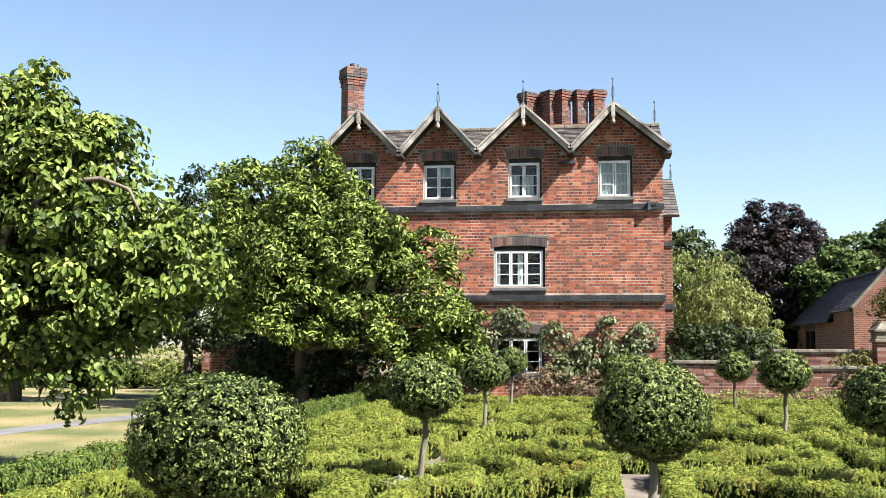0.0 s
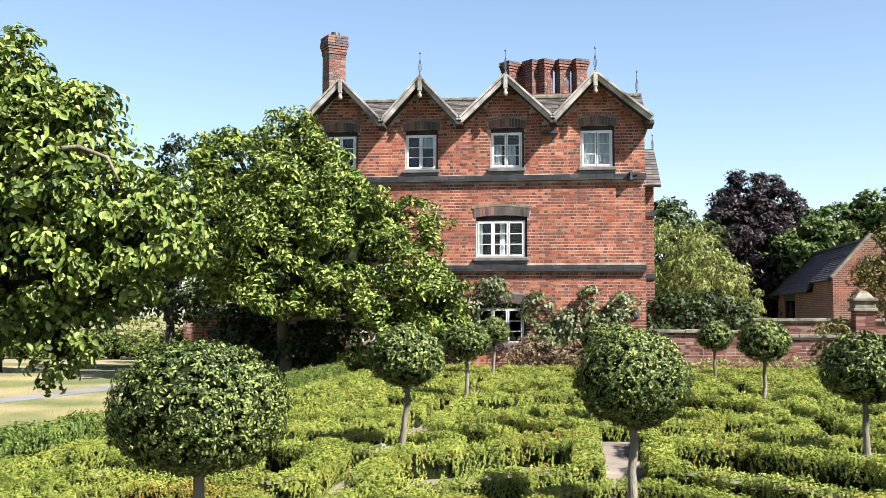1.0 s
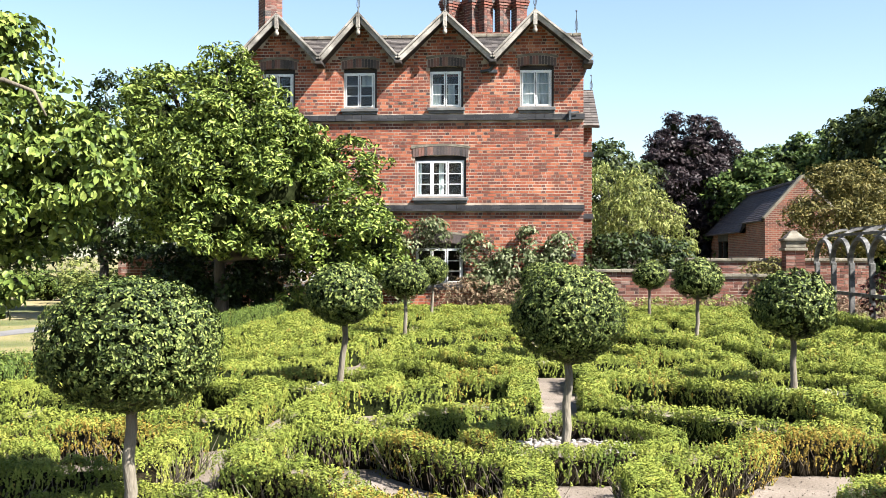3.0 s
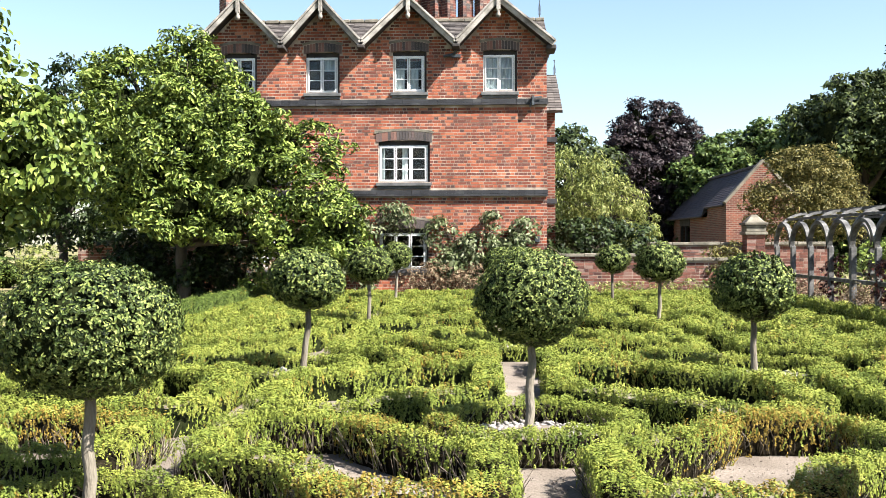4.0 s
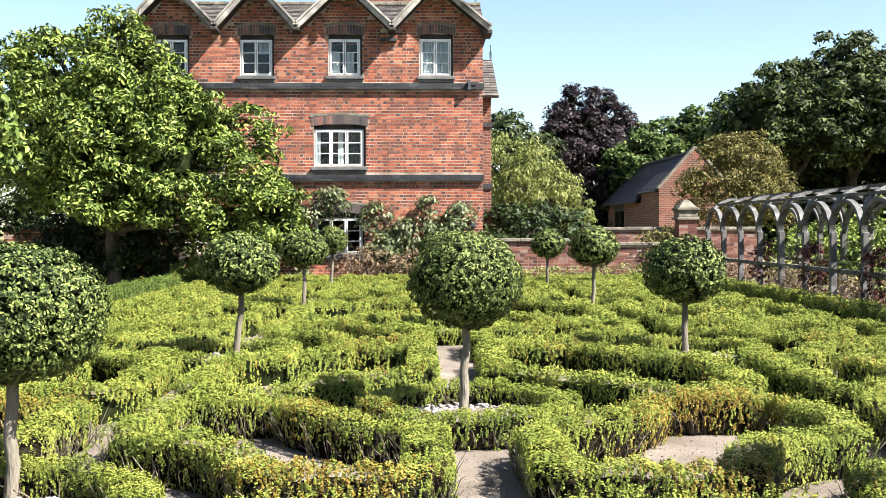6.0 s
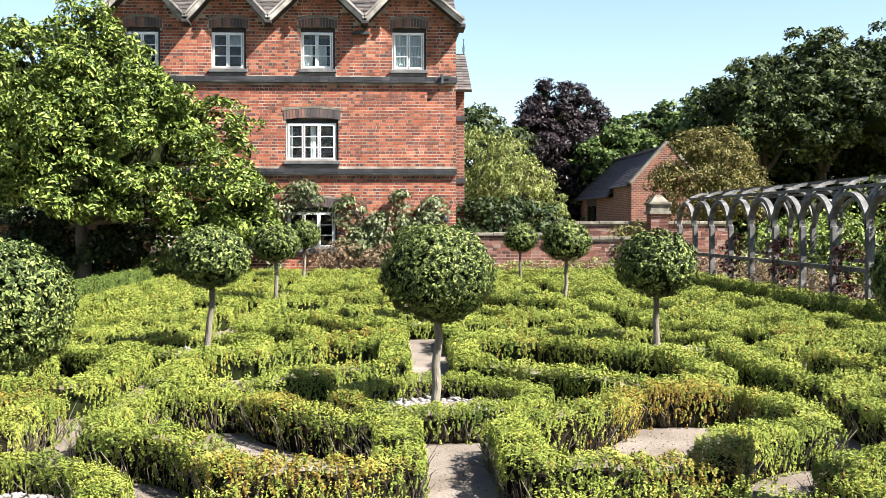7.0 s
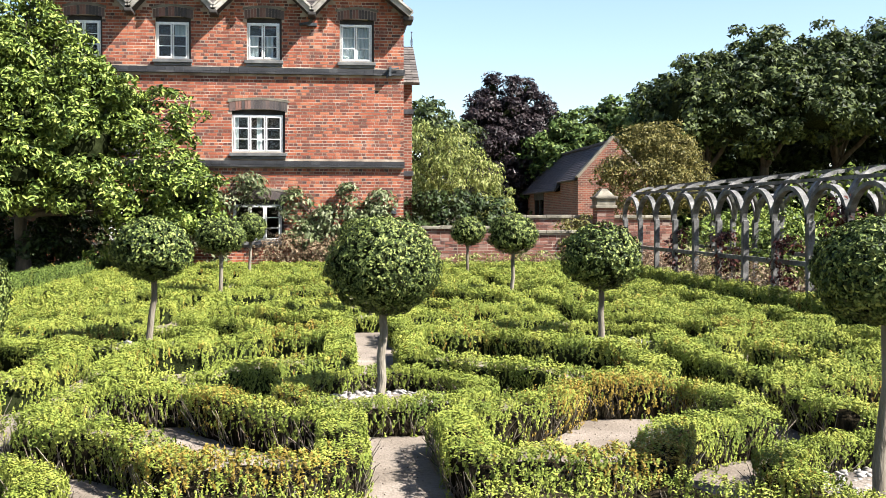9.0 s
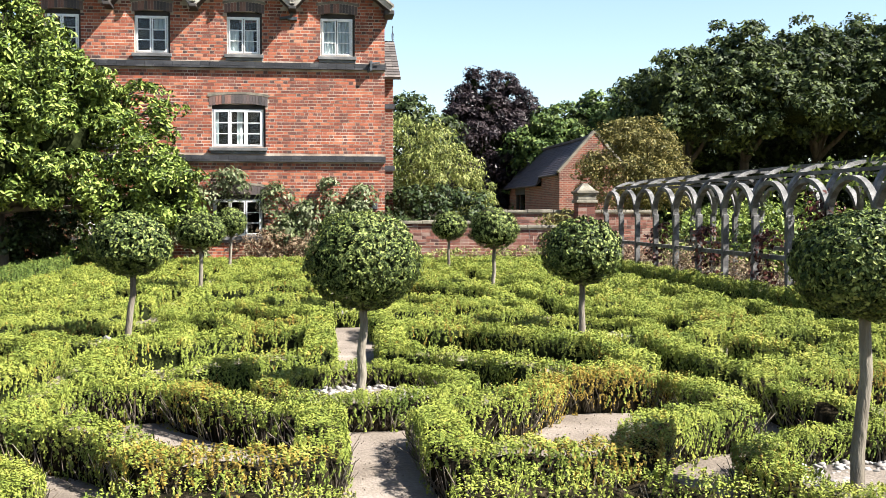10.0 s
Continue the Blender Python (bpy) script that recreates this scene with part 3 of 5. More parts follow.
PLACE = {(1, 1): (-1.98, 5.07), (1, 3): (-1.8, 10.25), (1, 5): (-1.83, 16.6), (1, 7): (-1.86, 22.5), (2, 2): (0.32, 7.13), (2, 4): (0.46, 12.83), (2, 6): (0.4, 19.2),
         (3, 1): (2.5, 4.5), (3, 3): (2.72, 10.3), (3, 5): (2.82, 16.3), (3, 7): (2.85, 22.3)}
for key, (x, y) in TREES.items():
    top, radius, low, bend = SPEC[key]
    tx, ty = PLACE[key]
    near = ty < 8
    hedge_things("box_hedge", circle(x, y, RING_R), True, 0.25, 0.225, "low clipped box hedge ring round a standard tree", "hedge rings of the knot garden", BOX_LEAF, rusty=0.05)
    mound = Shape()
    n = 28
    mound.add([(x + r * math.cos(2 * math.pi * k / n), y + r * math.sin(2 * math.pi * k / n), z) for r, z in ((0.57, 0.0), (0.54, 0.06), (0.25, 0.085)) for k in range(n)] + [(x, y, 0.09)],
              [(j * n + k, j * n + (k + 1) % n, (j + 1) * n + (k + 1) % n, (j + 1) * n + k) for j in range(2) for k in range(n)] + [(2 * n + k, 2 * n + (k + 1) % n, 3 * n) for k in range(n)])
    tagged(part("soil_mound", mound, GRAVEL, smooth=True), "low mound of pale grit inside a hedge ring", "soil", kind="structure")
    pebbles(x, y, 0.05, 0.54, 850 if near else 300 if ty < 14 else 90, 0.027 if near else 0.045)
    clipped_tree(tx, ty, 0.08, top, radius, low, bend, 0.023 if near else 0.038, 23000 if ty < 6 else 18000 if near else 8000 if ty < 14 else 5000, tx * 3 + ty)

hedge_things("border_hedge", [(5.98, 3.0), (5.98, 25.2)], False, 0.32, 0.38, "straight green clipped border hedge beside the timber arches", "border hedges", BOX_LEAF, 0.0, 1.3, foot=1.6)
hedge_things("border_hedge", [(-5.2, 3.0), (-5.2, 25.2)], False, 0.33, 0.4, "straight clipped border hedge between lawn and garden", "border hedges", BORDER_LEAF, 0.0, 1.3, foot=1.6)
hedge_things("border_hedge", [(-5.2, 25.25), (6.0, 25.25)], False, 0.3, 0.22, "low clipped border hedge in front of the house", "border hedges", BOX_LEAF, 0.0)


def gravel_stones():
    """Loose small stones on the gravel where the camera is nearest."""
    n = 4500
    x, y = rng.uniform(-3.2, 4.2, n), 3.6 + 7.0 * rng.beta(1.0, 1.8, n)
    v4 = np.array([(1, 0, -0.3), (-0.5, 0.87, -0.3), (-0.5, -0.87, -0.3), (0.1, 0.05, 0.7), (0.4, 0.5, 0.3)])
    f4 = np.array([(0, 4, 3), (4, 1, 3), (1, 2, 3), (2, 0, 3), (0, 1, 4)])
    a, s = rng.uniform(0, 6.28, n), rng.uniform(0.003, 0.009, n)
    ca, sa = np.cos(a), np.sin(a)
    vx = (v4[None, :, 0] * ca[:, None] - v4[None, :, 1] * sa[:, None]) * s[:, None] + x[:, None]
    vy = (v4[None, :, 0] * sa[:, None] + v4[None, :, 1] * ca[:, None]) * s[:, None] + y[:, None]
    vz = v4[None, :, 2] * s[:, None] + 0.004
    v = np.stack([vx, vy, np.broadcast_to(vz, vx.shape)], -1).reshape(-1, 3)
    f = (f4[None] + 5 * np.arange(n)[:, None, None]).reshape(-1, 3)
    me = bpy.data.meshes.new("gravel_stones")
    me.from_pydata(v.tolist(), [], f.tolist())
    me.materials.append(GRAVEL)
    tagged(new("gravel_stones", me), "loose small stones on the gravel paths", "gravel", kind="stuff")


gravel_stones()


# ---- the house ----
FY = 27.0
HX0, HX1 = -7.32, 1.75
GABLES = [(-7.43, -6.3, -5.18), (-5.18, -4.14, -3.09), (-3.09, -1.86, -0.62), (-0.62, 0.48, 1.9)]
VALLEY_Z, APEX_Z, HOUSE_DEEP = 6.55, 7.72, 6.0
WINDOWS = [(-6.78, -5.9, 5.4, 6.4, 2, "bare"), (-4.59, -3.7, 5.38, 6.4, 2, "part"), (-2.29, -1.4, 5.39, 6.42, 2, "net"), (0.09, 0.98, 5.38, 6.43, 2, "blind"),
           (-2.68, -1.32, 3.01, 4.06, 3, "mid"), (-6.1, -5.02, 3.1, 4.1, 3, "mid"), (-2.66, -1.36, 0.72, 1.74, 3, "low"), (-6.12, -5.02, 0.72, 1.62, 3, "low")]


def outline_top(x):
    """Height of the brick front at x."""
    z = VALLEY_Z
    for a, m, b in GABLES:
        if a <= x <= b:
            z = VALLEY_Z + (APEX_Z - VALLEY_Z) * (1 - abs(x - m) / ((m - a) if x < m else (b - m)))
    return z - 0.06


house = thing("house", "three-storey red brick house with four front gables and tiled roof", "house", at=(0, 0, 0))
# front wall in mortar, cut round its openings
xs = sorted({HX0, HX1} | {w[0] for w in WINDOWS} | {w[1] for w in WINDOWS} | {q for g in GABLES for q in g if HX0 < q < HX1})
wall = Shape()
for a, b in zip(xs, xs[1:]):
    holes = sorted([(w[2], w[3] + 0.05) for w in WINDOWS if w[0] <= a and b <= w[1]])
    z = 0.0
    for h0, h1 in holes:
        wall.box(a, b, FY, FY + 0.3, z, h0)
        z = h1
    ta, tb = outline_top(a + 1e-4), outline_top(b - 1e-4)
    wall.add([(a, FY, z), (b, FY, z), (b, FY, tb), (a, FY, ta), (a, FY + 0.3, z), (b, FY + 0.3, z), (b, FY + 0.3, tb), (a, FY + 0.3, ta)], [(0, 1, 2, 3), (7, 6, 5, 4), (3, 2, 6, 7), (0, 4, 5, 1), (0, 3, 7, 4), (1, 5, 6, 2)])
front = part("wall", wall, MORTAR, house, "red brick front with pale mortar joints")
sides = Shape()
sides.box(HX0, HX0 + 0.3, FY + 0.3, FY + HOUSE_DEEP, 0, 6.6)
sides.box(HX1 - 0.3, HX1, FY + 0.3, FY + HOUSE_DEEP, 0, 6.6)
sides.box(HX0, HX1, FY + HOUSE_DEEP, FY + HOUSE_DEEP + 0.3, 0, 6.6)
part("wall", sides, FAR_BRICK, house, "brick side and back walls")
# floors and partition near black: the rooms' dimness is painted on
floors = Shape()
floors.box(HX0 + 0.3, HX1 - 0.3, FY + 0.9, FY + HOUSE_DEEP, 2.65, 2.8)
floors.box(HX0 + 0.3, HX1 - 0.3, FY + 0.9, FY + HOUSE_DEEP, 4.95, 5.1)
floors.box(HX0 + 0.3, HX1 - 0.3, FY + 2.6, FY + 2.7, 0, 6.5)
part("floor", floors, INTERIOR_SHADE, house, "near-black floors and partition, painted for the dimness of the rooms")

# roof: front gables run back into the main slope
RIDGE_Y, RIDGE_Z = FY + 2.6, 7.76
roof = Shape()
OVER = 0.42


def slope(s, a, b, c, d, thick=0.06):
    """A roof slope of overlapping rows of tiles; a to b is the lower edge, d to c the upper."""
    a, b, c, d = map(Vector, (a, b, c, d))
    nrm = (b - a).cross(d - a).normalized()
    if nrm.z < 0:
        nrm = -nrm
    rows = max(int((d - a).length / 0.14), 2)
    for i in range(rows):
        p, q = i / rows, (i + 1) / rows + 0.02
        lo0, lo1, hi0, hi1 = a.lerp(d, p), b.lerp(c, p), a.lerp(d, q), b.lerp(c, q)
        cols = max(int((lo1 - lo0).length / 0.18), 1)
        for j in range(cols):
            u0, u1 = (j + 0.02) / cols, (j + 0.98) / cols
            lift = nrm * (0.03 + rng.uniform(0, 0.008))
            s.add([lo0.lerp(lo1, u0) + lift, lo0.lerp(lo1, u1) + lift, hi0.lerp(hi1, u1) + nrm * 0.012, hi0.lerp(hi1, u0) + nrm * 0.012,
                   lo0.lerp(lo1, u0) + nrm * 0.004, lo0.lerp(lo1, u1) + nrm * 0.004], [(0, 1, 2, 3), (4, 5, 1, 0)])
    e = -nrm * thick
    s.add([a, b, c, d, a + e, b + e, c + e, d + e], [(0, 1, 2, 3), (7, 6, 5, 4), (0, 4, 5, 1), (1, 5, 6, 2), (2, 6, 7, 3), (3, 7, 4, 0)])


for a, m, b in GABLES:
    y0, y1 = FY - OVER, RIDGE_Y
    slope(roof, (a, y0, VALLEY_Z), (a, y1, VALLEY_Z), (m, y1, APEX_Z + 0.04), (m, y0, APEX_Z + 0.04))
    slope(roof, (b, y1, VALLEY_Z), (b, y0, VALLEY_Z), (m, y0, APEX_Z + 0.04), (m, y1, APEX_Z + 0.04))
slope(roof, (HX0 - 0.1, FY + 0.3, 6.62), (HX1 + 0.1, FY + 0.3, 6.62), (HX1 + 0.1, RIDGE_Y, RIDGE_Z), (HX0 - 0.1, RIDGE_Y, RIDGE_Z))
slope(roof, (HX1 + 0.1, FY + HOUSE_DEEP + 0.3, 6.5), (HX0 - 0.1, FY + HOUSE_DEEP + 0.3, 6.5), (HX0 - 0.1, RIDGE_Y, RIDGE_Z), (HX1 + 0.1, RIDGE_Y, RIDGE_Z))
part("roof", roof, ROOF_TILE, house, "weathered grey-brown clay tiles")
ridge = Shape()
x = HX0 - 0.1
while x < HX1:
    ridge.beam([(x, RIDGE_Y, RIDGE_Z + 0.05), (min(x + 0.4, HX1 + 0.1), RIDGE_Y, RIDGE_Z + 0.055)], 0.2, 0.1)
    x += 0.41
part("ridge_tile", ridge, SANDSTONE, house, "pale ridge tiles", bevel=0.02)
for xx in (HX0, HX1 - 0.3):
    ends = Shape()
    ends.add([(xx, FY + 0.3, 6.5), (xx, FY + HOUSE_DEEP, 6.5), (xx, RIDGE_Y, 7.7), (xx + 0.3, FY + 0.3, 6.5), (xx + 0.3, FY + HOUSE_DEEP, 6.5), (xx + 0.3, RIDGE_Y, 7.7)], [(0, 1, 2), (3, 5, 4), (0, 2, 5, 3), (1, 4, 5, 2)])
    part("gable_end", ends, FAR_BRICK, house)

for gi, (a, m, b) in enumerate(GABLES):
    for e in (a, b):
        s = 1 if e > m else -1
        z1 = APEX_Z + 0.1
        board = part("bargeboard", Shape().beam([(e + s * 0.03, FY - OVER - 0.02, VALLEY_Z + 0.0), (m, FY - OVER - 0.02, z1 - 0.08)], 0.17, 0.05, up=(0, 1, 0)), OLD_PAINT, house, "weathered pale painted bargeboard", bevel=0.01)
        part("moulding", Shape().beam([(e + s * 0.05, FY - OVER - 0.06, VALLEY_Z + 0.075), (m, FY - OVER - 0.06, z1 - 0.0)], 0.05, 0.05, up=(0, 1, 0)), OLD_PAINT, board)
        part("soffit", Shape().beam([(e - s * 0.02, FY - OVER / 2, VALLEY_Z - 0.05), (m, FY - OVER / 2, z1 - 0.16)], 0.04, OVER - 0.06, up=(0, 1, 0)), DARK_TIMBER, board)
    pend = Shape().box(m - 0.055, m + 0.055, FY - OVER - 0.09, FY - OVER + 0.02, APEX_Z - 0.3, APEX_Z + 0.06)
    pd = part("pendant", pend, OLD_PAINT, house, "carved timber drop at the gable's apex", bevel=0.015)
    knob = Shape()
    knob.tube([(m, FY - OVER - 0.035, APEX_Z - 0.3), (m, FY - OVER - 0.035, APEX_Z - 0.34), (m, FY - OVER - 0.035, APEX_Z - 0.4), (m, FY - OVER - 0.035, APEX_Z - 0.46), (m, FY - OVER - 0.035, APEX_Z - 0.5)], [0.05, 0.035, 0.062, 0.055, 0.01], 12)
    part("knob", knob, OLD_PAINT, pd, smooth=True)


def finial(x, y, z, parent, tall=0.62):
    s = Shape()
    s.tube([(x, y, z), (x, y, z + tall)], [0.014, 0.008], 6)
    for sg in (-1, 1):
        s.tube([(x, y, z + tall * 0.1), (x + sg * 0.04, y, z + tall * 0.24), (x + sg * 0.03, y, z + tall * 0.45), (x, y, z + tall * 0.68)], 0.008, 5)
    s.tube([(x, y, z + tall * 0.9), (x, y, z + tall * 0.94), (x, y, z + tall * 0.99), (x, y, z + tall)], [0.012, 0.03, 0.02, 0.004], 8)
    s.tube([(x, y, z - 0.02), (x, y, z + 0.06)], [0.035, 0.018], 8)
    part("finial", s, IRON, parent, "slender wrought-iron finial")


for a, m, b in GABLES[1:]:
    finial(m, FY - OVER + 0.02, APEX_Z + 0.14, house)
finial(1.72, FY + 2.6, RIDGE_Z + 0.08, house, 0.7)
# lead valley gutters with moulded outlets
for a, m, b in GABLES[:3]:
    g = Shape()
    g.beam([(b, FY - OVER - 0.08, VALLEY_Z - 0.03), (b, FY + 0.02, VALLEY_Z - 0.05)], 0.2, 0.09)
    part("gutter_outlet", g, DARK_TIMBER, house, "dark lead outlet in the valley", bevel=0.02)
gut = Shape()
gut.tube([(-0.62, FY - 0.2, VALLEY_Z - 0.12), (-0.68, FY - 0.1, VALLEY_Z - 0.2), (-0.8, FY - 0.06, VALLEY_Z - 0.22), (-0.95, FY - 0.05, VALLEY_Z - 0.24)], 0.04, 8)
gut.box(-0.74, -0.5, FY - 0.12, FY, VALLEY_Z - 0.28, VALLEY_Z - 0.2)
part("drain_bracket", gut, IRON, house, "dark iron bracket below the valley")
cap = Shape().box(1.72, 1.98, FY - 0.42, FY + 0.3, 6.4, 6.53)
part("eave_block", cap, DARK_TIMBER, house, bevel=0.03)

# string courses of blue brick
band_mesh = Shape().box(0.004, 0.226, -0.064, 0.02, 0.06, 0.155).mesh("brick", BLUE_PIECE)
drip_mesh = Shape().box(0.004, 0.226, -0.1, 0.02, 0.0, 0.05).mesh("brick", BLUE_PIECE)
for z0 in (5.03, 2.64):
    band = part("string_course", Shape().box(HX0, HX1 + 0.02, FY - 0.045, FY + 0.01, z0 + 0.004, z0 + 0.15), BLUE_BRICK, house, "projecting band of dark blue brick")
    for k in range(int((HX1 - HX0) / 0.23) + 1):
        for me in (band_mesh, drip_mesh):
            ob = new("brick", me)
            ob.parent = band
            ob.location = (min(HX0 + 0.23 * k, HX1 - 0.2), FY - rng.uniform(0, 0.006), z0 + rng.uniform(-0.003, 0.003))


def window(w):
    x0, x1, z0, z1, lights, row = w
    root = new("window")
    root.parent = house
    tagged(root, "white-painted casement window with small panes")
    # arch of bricks on edge over the opening
    arch = new("window_arch")
    arch.parent = root
    s = Shape()
    n = int((x1 - x0 + 0.12) / 0.075)
    mid, half = (x0 + x1) / 2, (x1 - x0) / 2 + 0.06
    for k in range(n):
        xa, xb = x0 - 0.06 + (x1 - x0 + 0.12) * k / n + 0.004, x0 - 0.06 + (x1 - x0 + 0.12) * (k + 1) / n - 0.004
        rise = 0.07 * (1 - (((xa + xb) / 2 - mid) / half) ** 2)
        s.box(xa, xb, FY - 0.014 - rng.uniform(0, 0.005), FY + 0.08, z1 + 0.0 + rise, z1 + 0.225 + rise)
    part("arch_brick", s, ARCH_BRICK, root, "dark bricks set on edge in a shallow arch")
    n = 12
    s, ring = Shape(), []
    for k in range(n + 1):
        xa = x0 - 0.1 + (x1 - x0 + 0.2) * k / n
        r0 = z1 + 0.23 + 0.075 * (1 - ((xa - mid) / (half + 0.05)) ** 2)
        ring += [(xa, FY - 0.02, r0), (xa, FY - 0.02, r0 + 0.06), (xa, FY + 0.02, r0 + 0.06), (xa, FY + 0.02, r0)]
    s.add(ring, [(4 * k + a, 4 * k + (a + 1) % 4, 4 * k + 4 + (a + 1) % 4, 4 * k + 4 + a) for k in range(n) for a in range(4)] + [(3, 2, 1, 0), (4 * n, 4 * n + 1, 4 * n + 2, 4 * n + 3)])
    part("drip_course", s, SANDSTONE, root, "pale band over the arch")
    head = Shape().box(x0, x1, FY + 0.1, FY + 0.3, z1 - 0.02, z1 + 0.12)
    part("lintel", head, DARK_TIMBER, root)
    sill = Shape().box(x0 - 0.06, x1 + 0.04, FY - 0.09, FY + 0.14, z0 - 0.1, z0 - 0.015)
    sill.box(x0 - 0.03, x1 + 0.02, FY - 0.04, FY + 0.14, z0 - 0.17, z0 - 0.1)
    # dark strips at right and head stand in for shadow in the recess
    part("shadow_strip", Shape().box(x1 - 0.055, x1, FY + 0.06, FY + 0.28, z0, z1 - 0.02).box(x0, x1 - 0.055, FY + 0.08, FY + 0.28, z1 - 0.07, z1 - 0.02), DARK_TIMBER, root)
    part("window_sill", sill, SILL_GREY, root, "grey painted sill", bevel=0.01)
    yf = FY + 0.1
    x1, z1 = x1 - 0.06, z1 - 0.075
    fr = Shape()
    t = 0.036
    for xa, xb, za, zb in ((x0, x0 + t, z0, z1), (x1 - t, x1, z0, z1), (x0 + t, x1 - t, z0, z0 + t), (x0 + t, x1 - t, z1 - t, z1)):
        fr.box(xa, xb, yf - 0.03, yf + 0.05, za, zb)
    part("window_frame", fr, WHITE, root, "white frame", bevel=0.005)
    lw = (x1 - x0 - 2 * t) / lights
    for k in range(lights):
        a, b = x0 + t + k * lw + 0.008, x0 + t + (k + 1) * lw - 0.008
        c = Shape()
        q = 0.034
        for xa, xb, za, zb in ((a, a + q, z0 + t, z1 - t), (b - q, b, z0 + t, z1 - t), (a + q, b - q, z0 + t, z0 + t + q), (a + q, b - q, z1 - t - q, z1 - t)):
            c.box(xa, xb, yf - 0.05, yf + 0.0, za, zb)
        hh = (z1 - z0 - 2 * t - 2 * q)
        for j in (1, 2):
            zb = z0 + t + q + hh * j / 3
            c.box(a + q, b - q, yf - 0.045, yf - 0.01, zb - 0.01, zb + 0.01)
        cas = part("casement", c, WHITE, root, "white casement with two glazing bars", bevel=0.004)
        for j in range(3):
            za, zb = z0 + t + q + hh * j / 3, z0 + t + q + hh * (j + 1) / 3
            tilt = rng.normal(0, 0.004)
            g = Shape().add([(a + q, yf - 0.025, za), (b - q, yf - 0.025 + tilt, za), (b - q, yf - 0.025 + tilt, zb), (a + q, yf - 0.025 - tilt, zb)], [(0, 1, 2, 3)])
            pane = part("pane", g, GLASS, cas)
            pane.visible_shadow = False
    def drape(xa, xb, za, zb, y, text):
        """A hanging of gathered cloth behind the glass."""
        n = max(int((xb - xa) / 0.03), 4)
        c = Shape()
        c.add([(xa + (xb - xa) * k / n, y + 0.012 * math.sin(k * 1.9), q) for k in range(n + 1) for q in (za, zb)], [(2 * k, 2 * k + 2, 2 * k + 3, 2 * k + 1) for k in range(n)])
        part("curtain", c, CURTAIN, root, text)

    wide, tall = x1 - x0, z1 - z0
    if row == "net":
        drape(x0 + 0.06, x0 + wide * 0.36, z0 + 0.03, z0 + tall * 0.68, FY + 0.2, "pale net curtain")
        drape(x0 + wide * 0.56, x0 + wide * 0.8, z0 + 0.03, z0 + tall * 0.66, FY + 0.2, "pale net curtain")
    elif row == "blind":
        drape(x0 + 0.05, x0 + wide * 0.47, z0 + 0.02, z1 - 0.05, FY + 0.18, "pale net curtain drawn across")
        drape(x0 + wide * 0.53, x1 - 0.05, z0 + 0.02, z1 - 0.05, FY + 0.2, "pale net curtain drawn across")
    elif row == "part":
        drape(x0 + wide * 0.56, x1 - 0.06, z0 + tall * 0.62, z1 - 0.04, FY + 0.2, "pale blue blind half drawn")
    elif row == "mid":
        drape(x0 + 0.04, x0 + 0.16, z0 + 0.02, z1 - 0.06, FY + 0.24, "grey curtain drawn aside")
        drape(mid - 0.06, mid + 0.08, z0 + 0.02, z1 - 0.06, FY + 0.24, "grey curtain drawn aside")


for w in WINDOWS:
    window(w)


def chimney(cx, cy, z0, z1, w, corbel, parent, turn=0.0, mat=(BRICK_DARK, ARCH_BRICK)):
    """A brick shaft with a spreading cap of stepped courses."""
    m = Matrix.Translation((cx, cy, 0)) @ Matrix.Rotation(turn, 4, "Z")
    s = Shape()
    z, i = z0, 0
    while z < z1 - 0.001:
        f = (z - z0) / (z1 - z0)
        grow = 0.0
        if f > 1 - corbel:
            grow = 0.022 * min(int((f - (1 - corbel)) / corbel * 6), 4) * (1 if f < 0.94 else 0.6)
        h = w / 2 + grow
        n = 3
        for k in range(n):
            for q in range(n):
                if 0 < k < n - 1 and 0 < q < n - 1:
                    continue
                xa, xb = -h + 2 * h * k / n + 0.004, -h + 2 * h * (k + 1) / n - 0.004
                ya, yb = -h + 2 * h * q / n + 0.004, -h + 2 * h * (q + 1) / n - 0.004
                s.box(xa, xb, ya, yb, z + 0.006, z + 0.07, mat=int(rng.random() < (0.3 if f < 0.9 else 0.8)), turn=m)
        z += 0.08
        i += 1
    ch = part("chimney", s, mat, parent, "tall brick chimney with a stepped cap")
    part("flue_core", Shape().box(-w / 2 + 0.013, w / 2 - 0.013, -w / 2 + 0.013, w / 2 - 0.013, z0, z1 - 0.03, turn=m), MORTAR, ch)
    return ch


c1 = chimney(-7.18, 29.5, 6.4, 9.75, 0.54, 0.2, house, 0.62)
pot = Shape().tube([(-7.15, 29.5, 9.74), (-7.15, 29.5, 9.9)], [0.16, 0.13], 14)
part("chimney_pot", pot, BLUE_BRICK, c1)
part("chimney_base", Shape().box(-2.2, 0.3, 30.4, 31.4, 5.0, 8.1), FAR_BRICK, house)
for cx, cy in ((-2.02, 30.9), (-1.6, 31.3), (-1.32, 30.8), (-0.95, 30.75), (-0.42, 30.85), (0.08, 30.85)):
    chimney(cx, cy, 8.0, 9.18, 0.36, 0.35, house, 0.78 if cx < -0.8 else 0.5)

# small fittings on the front
br = Shape().box(1.36, 1.42, FY - 0.2, FY, 5.0, 5.24)
br.tube([(1.3, FY - 0.14, 4.96), (1.42, FY - 0.14, 5.2), (1.62, FY - 0.12, 5.22)], 0.025, 6)
part("iron_bracket", br, IRON, house, "dark iron bracket on the upper band")
part("vent_box", Shape().box(1.42, 1.56, FY - 0.06, FY, 1.42, 1.58), IRON, house, "small dark box on the brick wall", bevel=0.01)
